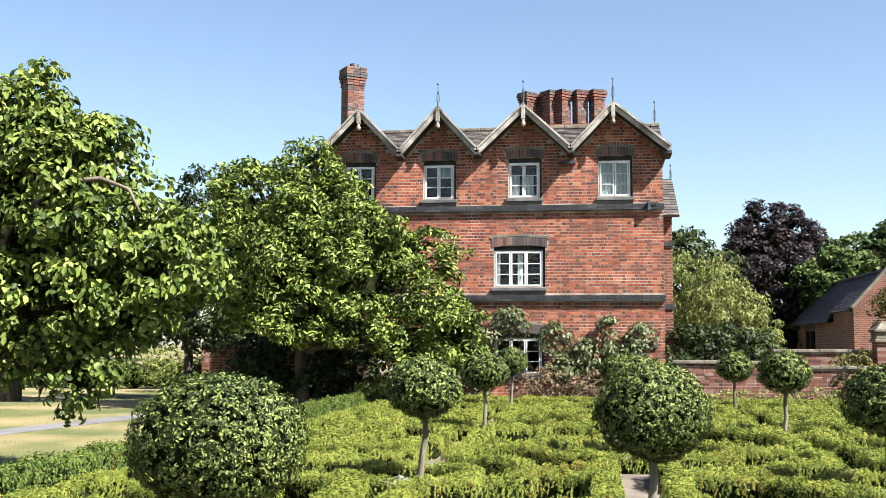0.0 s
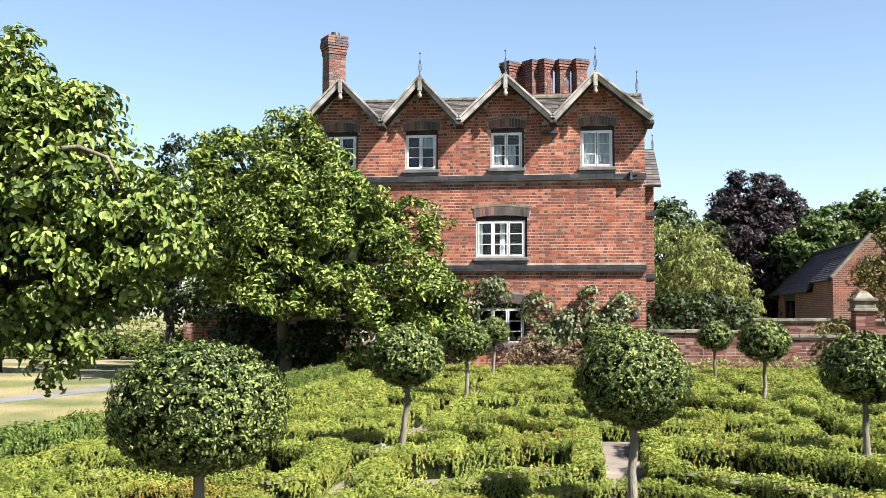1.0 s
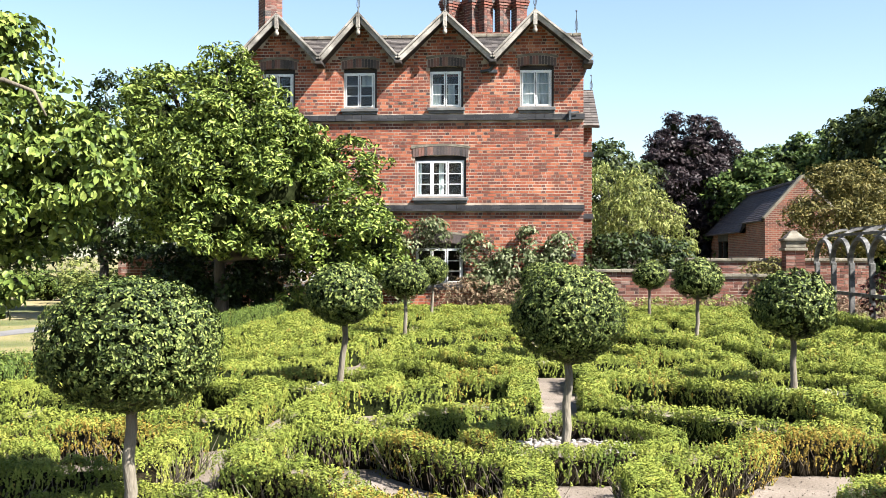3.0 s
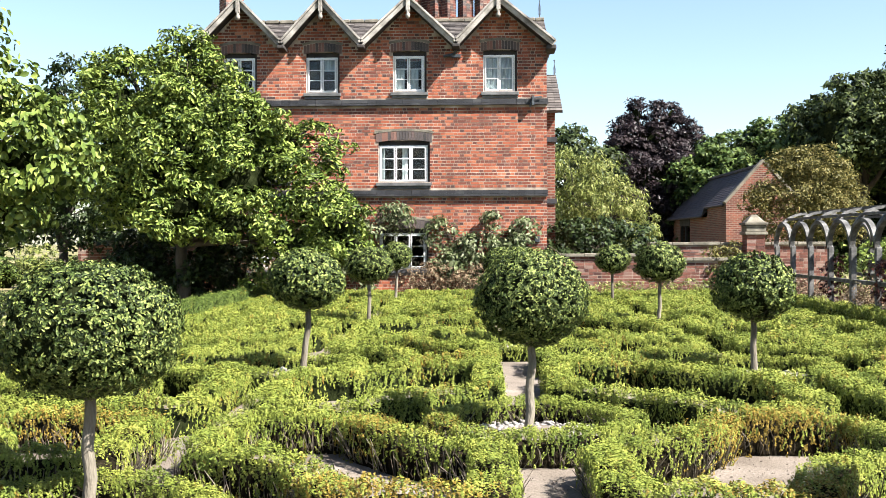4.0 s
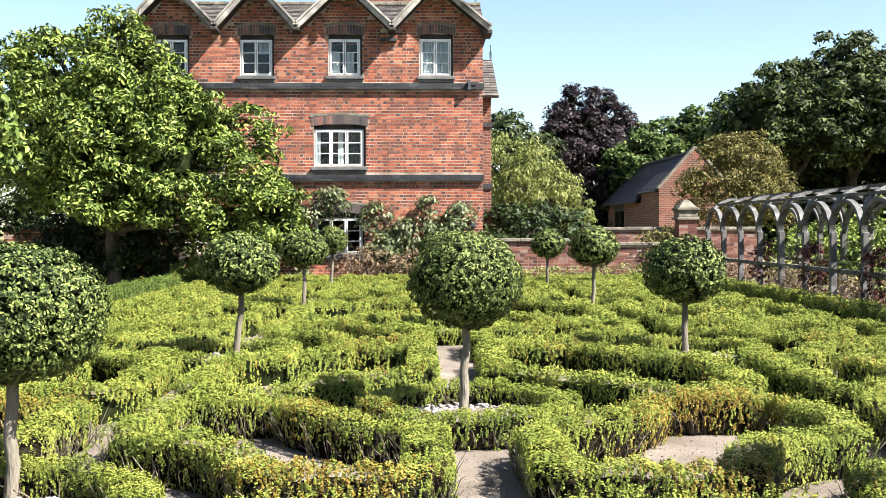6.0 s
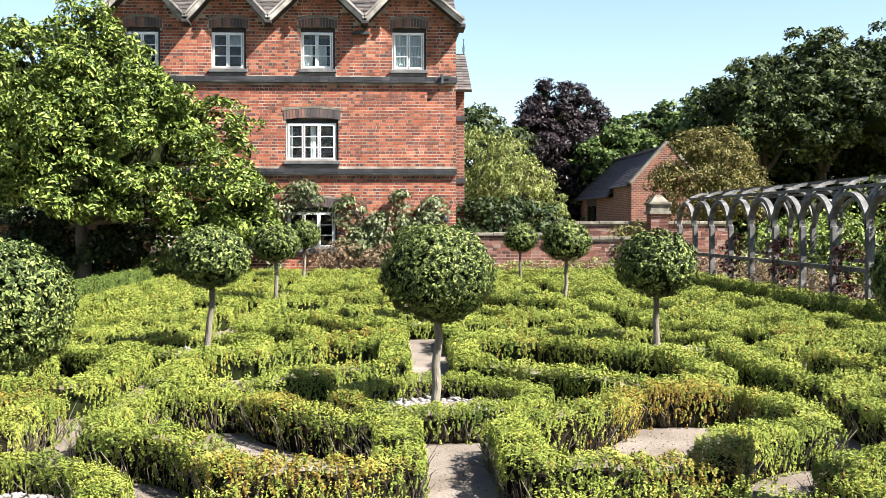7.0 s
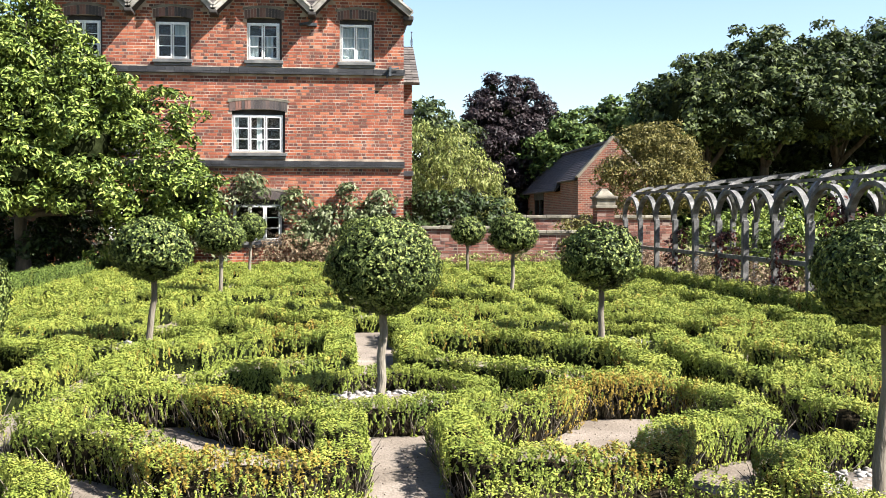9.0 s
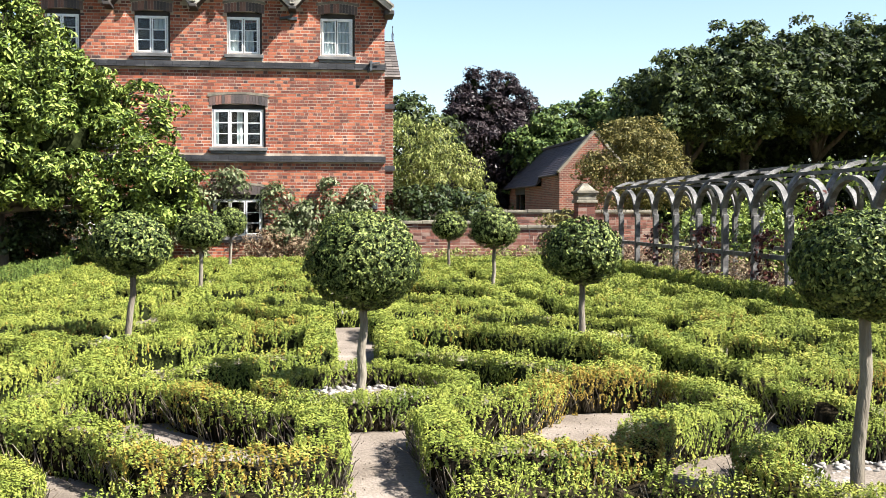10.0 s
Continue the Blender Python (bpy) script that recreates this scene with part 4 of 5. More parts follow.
# lower rear wing, seen past the corner
annex = Shape()
annex.box(0.2, 2.2, 30.1, 33.0, 0, 5.25)
part("rear_wing", annex, FAR_BRICK, house, "lower brick wing behind the corner")
wr = Shape()
slope(wr, (0.3, 29.85, 5.22), (2.4, 29.85, 5.22), (2.33, 31.5, 6.5), (0.3, 31.5, 6.5))
slope(wr, (2.4, 33.2, 5.22), (0.3, 33.2, 5.22), (0.3, 31.5, 6.5), (2.33, 31.5, 6.5))
part("rear_roof", wr, ROOF_TILE, house)
for z0 in (4.35, 2.55):
    part("rear_band", Shape().box(0.2, 2.24, 30.05, 30.12, z0, z0 + 0.14), BLUE_BRICK, house)
finial(2.28, 31.5, 6.5, house, 0.5)



# ---- garden walls, pier, barn ----
def brick_wall(name, x0, x1, y, z1, label, thick=0.3, cap=0.09, angle=0.0):
    """A garden wall of bricks in mortar with a stone coping."""
    root = thing(name, label, "wall", kind="structure", at=(x0, y, 0))
    root.rotation_euler.z = angle
    n = x1 - x0
    part("mortar", Shape().box(0, n, 0.01, thick, -0.1, z1 - cap), MORTAR, root)
    s = Shape()
    z, row = 0.0, 0
    while z < z1 - cap - 0.06:
        x = -0.11 * (row % 2)
        i = 0
        while x < n:
            w = 0.225 if (i + row) % 3 else 0.112
            a, b = max(x, 0), min(x + w - 0.012, n)
            if b - a > 0.02:
                s.box(a, b, rng.uniform(0.001, 0.008), 0.05, z, z + 0.066)
            x += w
            i += 1
        z += 0.0815
        row += 1
    tagged(part("bricks", s, BRICK_OLD, root), kind="stuff")
    c = Shape()
    x = 0.0
    while x < n:
        w = rng.uniform(0.5, 0.8)
        c.box(x + 0.005, min(x + w - 0.005, n), -0.05 - rng.uniform(0, 0.01), thick + 0.05, z1 - cap, z1 - rng.uniform(0, 0.015))
        x += w
    part("coping", c, SANDSTONE, root, "weathered stone coping", bevel=0.012)
    return root


brick_wall("wall_east", 1.9, 4.75, 26.55, 1.13, "old pinkish brick garden wall with stone coping")
brick_wall("wall_east_low", 4.75, 6.9, 26.6, 1.02, "old pinkish brick garden wall, lower length")
brick_wall("wall_rear", 4.6, 9.5, 28.1, 1.42, "higher brick wall with pale coping behind the garden")
brick_wall("wall_west", -11.6, -7.6, 29.2, 1.5, "old brick boundary wall with pale coping beyond the lawn")


def pier():
    root = thing("gate_pier", "square brick gate pier with a stepped stone cap", "pier", at=(7.33, 27.8, 0))
    s = Shape()
    z = 0.0
    while z < 1.55:
        for k in range(2):
            for q in range(2):
                s.box(-0.24 + 0.245 * k, -0.005 + 0.245 * k, -0.24 + 0.245 * q, -0.005 + 0.245 * q, z, z + 0.07)
        z += 0.0815
    part("shaft", s, BRICK_OLD, root, "weathered red brick shaft")
    part("shaft_core", Shape().box(-0.232, 0.232, -0.232, 0.232, 0, 1.6), MORTAR, root)
    for h, z0, z1 in ((0.3, 1.6, 1.68), (0.26, 1.68, 1.8), (0.31, 1.86, 1.93), (0.27, 1.8, 1.86)):
        part("cap_course", Shape().box(-h, h, -h, h, z0, z1), SANDSTONE, root, bevel=0.015)
    top = Shape().add([(-0.26, -0.26, 1.93), (0.26, -0.26, 1.93), (0.26, 0.26, 1.93), (-0.26, 0.26, 1.93), (-0.07, -0.07, 2.14), (0.07, -0.07, 2.14), (0.07, 0.07, 2.14), (-0.07, 0.07, 2.14)],
                      [(0, 1, 5, 4), (1, 2, 6, 5), (2, 3, 7, 6), (3, 0, 4, 7), (4, 5, 6, 7), (3, 2, 1, 0)])
    part("cap", top, SANDSTONE, root, "pyramid cap of pale stone", bevel=0.02)


pier()


def barn():
    """Parapeted gable towards the garden, ridge running back, the long rear roof with lower eaves."""
    root = thing("barn", "old red brick barn with a dark tiled roof", "barn")
    rx, gy, sy, by = 12.2, 44.7, 48.6, 61.5
    gable = [(10.62, 0), (13.8, 0), (13.8, 3.12), (rx, 4.86), (10.62, 3.12)]
    part("wall", Shape().prism(gable, gy, gy + 0.32), FAR_BRICK, root, "red brick gable end")
    for xa in (10.66, 13.46):
        part("wall", Shape().box(xa, xa + 0.3, gy + 0.32, sy, 0, 2.98), FAR_BRICK, root, "shaded brick side wall")
    part("wall", Shape().box(10.75, 11.05, sy, 53.0, 0, 2.6).box(10.75, 11.05, 55.6, by, 0, 2.6).box(13.46, 13.76, sy, by, 0, 2.6), FAR_BRICK, root, "weathered brick side under the eaves")
    part("lintel", Shape().box(10.73, 11.0, 53.0, 55.6, 2.25, 2.6), DARK_TIMBER, root, bevel=0.02)
    # solid near-black panel set back in the bay, painted as its inner shade
    part("opening", Shape().box(11.3, 11.4, 52.9, 55.7, 0, 2.6), INTERIOR_SHADE, root, "near-black panel standing in for the shade inside the open bay")
    for y in (53.0, 54.25, 55.5):
        part("post", Shape().box(10.78, 10.92, y, y + 0.12, 0, 2.25), DARK_TIMBER, root)
    part("wall", Shape().prism([(10.75, 0), (13.7, 0), (13.7, 2.6), (rx, 4.5), (10.75, 2.6)], by - 0.3, by), FAR_BRICK, root, "brick far gable")
    r = Shape()
    slope(r, (10.5, gy + 0.3, 3.0), (10.5, sy, 3.0), (rx, sy, 4.7), (rx, gy + 0.3, 4.7))
    slope(r, (13.9, sy, 3.0), (13.9, gy + 0.3, 3.0), (rx, gy + 0.3, 4.7), (rx, sy, 4.7))
    slope(r, (10.35, sy, 2.6), (10.35, by, 2.6), (rx, by, 4.66), (rx, sy, 4.66))
    slope(r, (14.05, by, 2.6), (14.05, sy, 2.6), (rx, sy, 4.66), (rx, by, 4.66))
    part("roof", r, BARN_TILE, root, "dark plum-grey tiled roof")
    part("step_boarding", Shape().add([(10.5, sy + 0.01, 2.98), (rx, sy + 0.01, 4.68), (rx, sy + 0.01, 4.6), (10.38, sy + 0.01, 2.6), (10.5, sy - 0.06, 2.98), (rx, sy - 0.06, 4.68), (rx, sy - 0.06, 4.6), (10.38, sy - 0.06, 2.6)],
                                   [(0, 1, 2, 3), (7, 6, 5, 4), (0, 3, 7, 4), (0, 4, 5, 1)]), DARK_TIMBER, root)
    for e in (10.56, 13.86):
        part("coping", Shape().beam([(e, gy + 0.15, 3.1), (rx, gy + 0.15, 4.93)], 0.12, 0.36, up=(0, 1, 0)), SANDSTONE, root, "pale weathered gable coping", bevel=0.02)
    y = gy + 0.35
    while y < by:
        part("ridge_tile", Shape().beam([(rx, y, 4.74 + 0.01 * math.sin(y)), (rx, min(y + 0.9, by), 4.735)], 0.22, 0.13), BARN_TILE, root, bevel=0.03)
        y += 0.91

barn()

# ---- timber arches along the border ----
PX0, PX1 = 6.7, 8.35
POSTS = [9.3 + 1.175 * k for k in range(13)]


def pergola():
    root = thing("pergola", "long tunnel of silvery weathered oak arches", "pergola", at=(0, 0, 0))
    spring, crown = 1.28, 1.8
    for side_x in (PX0, PX1):
        for k, y in enumerate(POSTS):
            p = Shape().beam([(side_x, y, 0.0), (side_x, y, spring + 0.04)], 0.09, 0.1, up=(1, 0, 0))
            part("post", p, PERGOLA, root, bevel=0.008)
        for y0, y1 in zip(POSTS, POSTS[1:]):
            c, r = (y0 + y1) / 2, (y1 - y0) / 2
            for sg in (-1, 1):
                arc = [(side_x - 0.03 * (1 if side_x == PX0 else -1), c + sg * r * math.cos(radians(q)), spring + (crown - spring) * math.sin(radians(q))) for q in range(0, 91, 9)]
                part("arch", Shape().beam(arc, 0.06, 0.09, up=(1, 0, 0)), PERGOLA, root)
            part("rail", Shape().beam([(side_x, y0, 0.7), (side_x, y1, 0.7)], 0.05, 0.07), PERGOLA, root)
    mid, half = (PX0 + PX1) / 2, (PX1 - PX0) / 2
    for k, y in enumerate(POSTS):
        for sg in (-1, 1):
            arc = [(mid + sg * half * math.cos(radians(q)), y + (0.55 * math.sin(radians(q)) if sg < 0 else -0.55 * math.sin(radians(q)) + 0.0), spring + 0.78 * math.sin(radians(q))) for q in range(0, 91, 9)]
            part("hoop", Shape().beam(arc, 0.055, 0.08, up=(0, 1, 0)), PERGOLA, root)
    for px, pz in ((mid, spring + 0.8), (mid - half * 0.62, spring + 0.64), (mid + half * 0.62, spring + 0.64)):
        part("purlin", Shape().beam([(px, POSTS[0] - 0.3, pz), (px, POSTS[-1] + 0.3, pz)], 0.05, 0.05), PERGOLA, root)


pergola()


# ---- trees and shrubs ----
def branches(shape, base, tip, r0, r1, bow=0.2, sides=8):
    a, b = Vector(base), Vector(tip)
    pts = []
    for k in range(7):
        t = k / 6
        q = a.lerp(b, t)
        q.z += bow * math.sin(math.pi * t) * (b - a).length * 0.3
        if 0 < k < 6:
            q += Vector(rng.normal(0, 0.025, 3)) * (b - a).length * 0.4
        pts.append(q)
    shape.tube(pts, [r0 + (r1 - r0) * k / 6 for k in range(7)], sides)
    return pts


def tree(name, label, x, y, trunk_h, trunk_r, clumps, leaf_size, per_area, mat, bark=DARK_BARK, spread=0.45, slim=0.5, droop=0.0, group="", kind="", limb=True, shell=0.32, rough=0.28, tuft_size=0.3, oval=False, inner=0.0, gaps=0.6):
    """Trunk, limbs to each clump, and leaves: clumps are (dx, dy, z, rx, ry, rz) lumps of an uneven crown."""
    root = thing(name, label, "tree" if "shrub" not in name and "climber" not in name else "shrub", group, kind, at=(x, y, 0))
    if limb:
        t = Shape()
        fork = Vector((0, 0, trunk_h))
        t.tube([(0, 0, -0.1), (trunk_r * 0.3, 0, trunk_h * 0.35), (-trunk_r * 0.2, 0.02, trunk_h * 0.7), fork], [trunk_r * 1.35, trunk_r, trunk_r * 0.9, trunk_r * 0.8], 12)
        part("trunk", t, bark, root, smooth=True)
        for dx, dy, z, rx, ry, rz in clumps:
            b = Shape()
            pts = branches(b, fork - Vector((0, 0, trunk_h * 0.1)), (dx * 0.95, dy * 0.95, z), trunk_r * 0.55, trunk_r * 0.12)
            for _ in range(4):
                e = on_ball(1)[0] * (rx, ry, rz) * 0.8
                branches(b, pts[4], (dx + e[0], dy + e[1], z + e[2]), trunk_r * 0.16, 0.008, sides=5)
            part("limb", b, bark, root, smooth=True)
    P, N = [], []
    for dx, dy, z, rx, ry, rz in clumps:
        area = 4 * math.pi * ((rx * ry) ** 1.6 / 3 + (rx * rz) ** 1.6 / 3 + (ry * rz) ** 1.6 / 3) ** (1 / 1.6)
        n = int(area * per_area)
        # tufts: small uneven lumps over the clump, leaves on the outside of each
        small = min(rx, ry, rz)
        tuft = tuft_size * small if tuft_size * small > 2.0 * leaf_size else 2.0 * leaf_size
        m = max(int(area / (tuft * tuft) * gaps), 6)
        d = on_ball(m)
        depth = (1 - np.abs(rng.normal(0, shell * 0.6, m))).clip(0.2, 1.0) * (1 + rough * wobble(d * 3.1, 1.0, x + dx) + 0.4 * rough * wobble(d * 8.3, 1.0, y + z * 1.37))
        centre = d * depth[:, None] * (rx, ry, rz) + (dx, dy, z)
        idx = rng.integers(0, m, n)
        e = unit(on_ball(n) + d[idx] * 0.55 + (0, 0, 0.35))
        far = rng.uniform(0.55, 1.1, n) * tuft * rng.uniform(0.6, 1.25, m)[idx]
        P.append(centre[idx] + e * far[:, None] * (1.15, 1.15, 0.8))
        N.append(unit(e * 0.8 + (0, 0, 0.4)))
    # near-black lump in each large clump makes the gaps between leaves look shaded
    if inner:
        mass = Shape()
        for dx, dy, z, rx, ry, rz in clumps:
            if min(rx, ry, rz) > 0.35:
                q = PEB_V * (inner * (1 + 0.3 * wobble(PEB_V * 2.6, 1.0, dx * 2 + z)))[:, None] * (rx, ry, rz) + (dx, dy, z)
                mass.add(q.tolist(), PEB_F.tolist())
        tagged(part("shade_mass", mass, CORE, root, "near-black mass inside the crown standing in for shade"), kind="stuff")
    P, N = np.vstack(P), np.vstack(N)
    keep = P[:, 2] > 0.03
    P, N = P[keep], N[keep]
    lift = np.stack([N[:, 0], N[:, 1], np.full(len(P), -droop)], 1)
    crown = part("crown", leaf_mesh("crown", P, N, leaf_size, mat, spread, slim, lift, oval=oval, plain=leaf_size > 0.15 or "shrub" in name), None, root)
    return root


# spreading tree in front of the house's west end
tree("magnolia", "broad spreading green tree shading the house's west end", -6.75, 23.0, 1.5, 0.15,
     [(-1.3, 0, 4.5, 0.75, 1.1, 0.95), (-1.5, -0.2, 3.3, 0.65, 1.1, 1.1), (-0.3, 0.1, 4.7, 0.9, 1.1, 0.85), (0.2, 0, 5.3, 0.5, 0.7, 0.6), (0.5, -0.2, 4.3, 1.0, 1.1, 0.95), (1.3, -0.4, 3.9, 0.8, 1.0, 0.85), (1.75, -0.3, 4.2, 0.45, 0.5, 0.4),
      (0.2, -1.0, 3.2, 1.4, 1.1, 1.1), (1.5, -0.9, 2.8, 1.1, 1.0, 1.0), (2.2, -0.3, 3.3, 0.65, 0.7, 0.7), (2.9, -0.2, 2.2, 0.9, 0.9, 0.8), (3.5, 0, 1.8, 0.75, 0.8, 0.65), (3.9, 0.1, 1.3, 0.55, 0.7, 0.5), (2.6, -0.5, 1.3, 0.85, 0.8, 0.7), (-0.9, -0.8, 2.8, 0.9, 0.9, 0.8), (0.4, 0.9, 3.6, 1.6, 0.9, 1.4),
      (2.95, 0.2, 3.95, 0.4, 0.3, 0.13), (3.35, 0.2, 3.55, 0.35, 0.25, 0.12), (2.95, 0.2, 3.6, 0.35, 0.25, 0.1), (3.2, 0.2, 3.1, 0.3, 0.3, 0.16), (0.3, -1.3, 2.2, 1.0, 0.8, 0.6), (-1.0, -0.7, 2.3, 0.8, 0.7, 0.5), (1.4, -1.2, 1.8, 0.8, 0.7, 0.5), (-1.75, 0, 4.9, 0.42, 0.5, 0.5), (-1.9, 0, 5.35, 0.2, 0.2, 0.3), (-1.3, 0, 5.45, 0.2, 0.2, 0.25), (-0.5, 0, 5.55, 0.2, 0.2, 0.22), (-0.1, 0, 5.8, 0.22, 0.25, 0.28), (0.25, 0, 6.0, 0.18, 0.2, 0.2), (0.8, 0, 5.25, 0.28, 0.3, 0.3), (1.3, 0, 4.85, 0.28, 0.3, 0.28)],
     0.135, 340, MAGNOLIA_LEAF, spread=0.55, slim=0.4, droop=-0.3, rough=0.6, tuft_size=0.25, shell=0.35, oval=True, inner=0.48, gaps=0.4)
tree("lawn_tree", "bright green tree with large drooping leaves on the lawn", -7.1, 10.6, 1.2, 0.13,
     [(0.6, 0, 3.5, 1.0, 1.0, 0.95), (1.0, 0, 3.75, 0.5, 0.6, 0.4), (1.35, -0.1, 3.1, 0.75, 0.9, 0.8), (1.75, -0.1, 2.6, 0.9, 0.9, 0.6), (2.3, -0.1, 2.3, 0.75, 0.7, 0.5), (1.3, -0.4, 1.95, 0.9, 0.8, 0.75), (0.4, 0.1, 2.2, 1.1, 1.0, 1.0), (-0.8, 0, 2.8, 1.2, 1.1, 1.2), (1.6, -0.3, 1.15, 0.4, 0.4, 0.45), (2.0, -0.2, 1.75, 0.55, 0.5, 0.4), (0.5, 0.0, 3.9, 0.7, 0.7, 0.5)],
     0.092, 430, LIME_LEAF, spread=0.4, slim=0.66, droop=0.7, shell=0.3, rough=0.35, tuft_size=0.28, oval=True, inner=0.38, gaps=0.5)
tree("garden_tree", "tall green tree beyond the lawn", -15.2, 25.0, 2.4, 0.25,
     [(-0.6, 0, 5.4, 2.0, 2.0, 2.2), (-1.4, 0, 7.0, 1.6, 1.6, 1.3), (0.6, -0.3, 3.6, 1.9, 1.6, 1.5), (2.2, -0.3, 2.9, 1.4, 1.2, 1.2), (-2.5, 0, 4.0, 2.0, 1.6, 2.0)], 0.17, 170, MAGNOLIA_LEAF, droop=0.5)
tree("garden_tree", "slender dark green tree by the boundary wall", -10.9, 26.5, 1.2, 0.14,
     [(0, 0, 4.9, 0.6, 0.6, 0.9), (0.2, 0, 3.9, 1.0, 0.9, 1.1), (0.3, 0, 2.6, 1.2, 1.0, 1.3), (-0.8, 0.2, 3.0, 1.0, 0.9, 1.1), (0.0, 0, 5.7, 0.3, 0.3, 0.5)], 0.15, 230, DEEP_LEAF, droop=0.3)
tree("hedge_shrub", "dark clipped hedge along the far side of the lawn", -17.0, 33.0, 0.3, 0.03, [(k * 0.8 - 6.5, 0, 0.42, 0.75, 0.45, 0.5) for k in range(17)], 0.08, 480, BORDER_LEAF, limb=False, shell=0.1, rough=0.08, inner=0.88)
tree("leafy_shrub", "bright shrub beside the boundary wall", -13.4, 30.8, 0.3, 0.03, [(0, 0, 0.8, 0.7, 0.5, 0.6), (1.1, 0.1, 0.55, 0.6, 0.5, 0.45), (2.9, 0.3, 0.7, 0.45, 0.4, 0.7)], 0.1, 260, WILLOW_LEAF, limb=False)
# near-black shrub added as a fill for the deep shade below the crown
tree("shade_fill_shrub", "near-black shrub added to stand in for the shade under the spreading tree", -7.2, 23.9, 0.3, 0.05, [(0, 0, 0.9, 1.5, 0.7, 1.0), (0, -0.7, 0.6, 1.3, 0.4, 0.7), (-0.9, 0.2, 1.0, 0.7, 0.7, 1.0), (1.2, 0.4, 0.8, 0.8, 0.6, 0.9), (0.4, 1.4, 1.6, 1.7, 0.6, 1.4)], 0.13, 260, DEEP_LEAF)
tree("bronze_shrub", "dry bronze-leaved shrub against the brick wall", -5.3, 26.2, 0.2, 0.03, [(0, 0, 0.6, 0.7, 0.35, 0.6), (-0.9, 0, 0.5, 0.5, 0.3, 0.5), (0.5, 0.1, 1.0, 0.35, 0.25, 0.4)], 0.1, 260, DRY_LEAF, limb=False)

# climbers and plants against the front wall
tree("wall_climber", "pale green climber trained over the brick wall", -0.1, 26.7, 0.7, 0.035,
     [(-0.9, 0, 1.7, 0.3, 0.22, 0.4), (-0.5, 0, 1.25, 0.4, 0.25, 0.5), (0.2, 0, 1.2, 0.45, 0.25, 0.55), (0.45, 0, 1.85, 0.2, 0.2, 0.35), (0.9, 0, 1.35, 0.4, 0.25, 0.4), (1.25, 0, 1.75, 0.25, 0.2, 0.4), (0.5, -0.2, 0.7, 0.8, 0.3, 0.5), (-0.7, -0.2, 0.7, 0.5, 0.3, 0.4), (1.5, -0.1, 0.8, 0.4, 0.3, 0.5)],
     0.14, 360, CLIMBER_LEAF, slim=0.4, droop=0.5, shell=0.5, rough=0.4)
tree("wall_climber", "climber with pale flowers over the ground-floor window", -2.9, 26.7, 0.9, 0.03,
     [(0, 0, 1.9, 0.4, 0.22, 0.35), (0.5, 0, 2.2, 0.4, 0.2, 0.22), (0.85, 0, 1.95, 0.2, 0.18, 0.25), (-0.6, 0, 1.6, 0.5, 0.25, 0.6), (-0.9, 0, 2.1, 0.4, 0.25, 0.4), (-0.4, -0.1, 0.8, 0.6, 0.3, 0.6)], 0.14, 360, CLIMBER_LEAF, slim=0.4, droop=0.5, shell=0.5, rough=0.4)
tree("dry_perennial_shrub", "faded brown and cream border plants before the wall", -0.9, 25.95, 0.2, 0.02, [(k * 0.38 - 0.9, 0.1 * (k % 2), 0.38 + 0.08 * (k % 3), 0.32, 0.3, 0.34) for k in range(8)], 0.1, 300, DRY_LEAF, slim=0.25, droop=-0.6, limb=False)
tree("low_shrub", "low green plants along the foot of the wall", 4.2, 26.2, 0.2, 0.02, [(k * 0.55 - 2.2, 0, 0.18, 0.4, 0.25, 0.2) for k in range(9)], 0.07, 260, WILLOW_LEAF, limb=False)
tree("wall_shrub", "yellow-green shrub over the low wall beside the pier", 6.45, 26.9, 0.4, 0.03, [(0, 0, 1.0, 0.5, 0.4, 0.32), (-0.3, -0.1, 0.75, 0.4, 0.3, 0.3)], 0.09, 300, OLIVE_LEAF)
tree("evergreen_shrub", "dark glossy evergreen shrub behind the wall", 3.4, 29.6, 0.5, 0.06, [(-1.0, 0, 1.2, 0.8, 0.7, 0.85), (0.1, 0, 1.3, 0.9, 0.7, 0.8), (1.0, 0, 1.15, 0.7, 0.7, 0.8), (-0.4, 0.3, 1.7, 0.6, 0.6, 0.4)], 0.12, 240, DEEP_LEAF, slim=0.55)
tree("feathery_tree", "yellow-green feathery tree behind the house", 4.1, 36.0, 1.0, 0.15, [(-1.0, 0, 3.3, 0.95, 1.0, 1.4), (-0.1, 0, 3.1, 0.95, 1.0, 1.2), (0.7, 0, 2.3, 0.95, 1.0, 1.1), (1.3, 0, 1.7, 0.75, 0.8, 0.9)], 0.16, 230, WILLOW_LEAF, slim=0.25, droop=0.9)
tree("slim_tree", "distant green tree behind the house", 4.6, 50.0, 2.0, 0.2, [(-0.6, 0, 5.0, 1.4, 1.4, 1.6), (0.8, 0, 4.6, 1.4, 1.4, 1.6), (0.0, 0, 6.1, 0.5, 0.5, 0.9)], 0.25, 90, WOOD_LEAF)
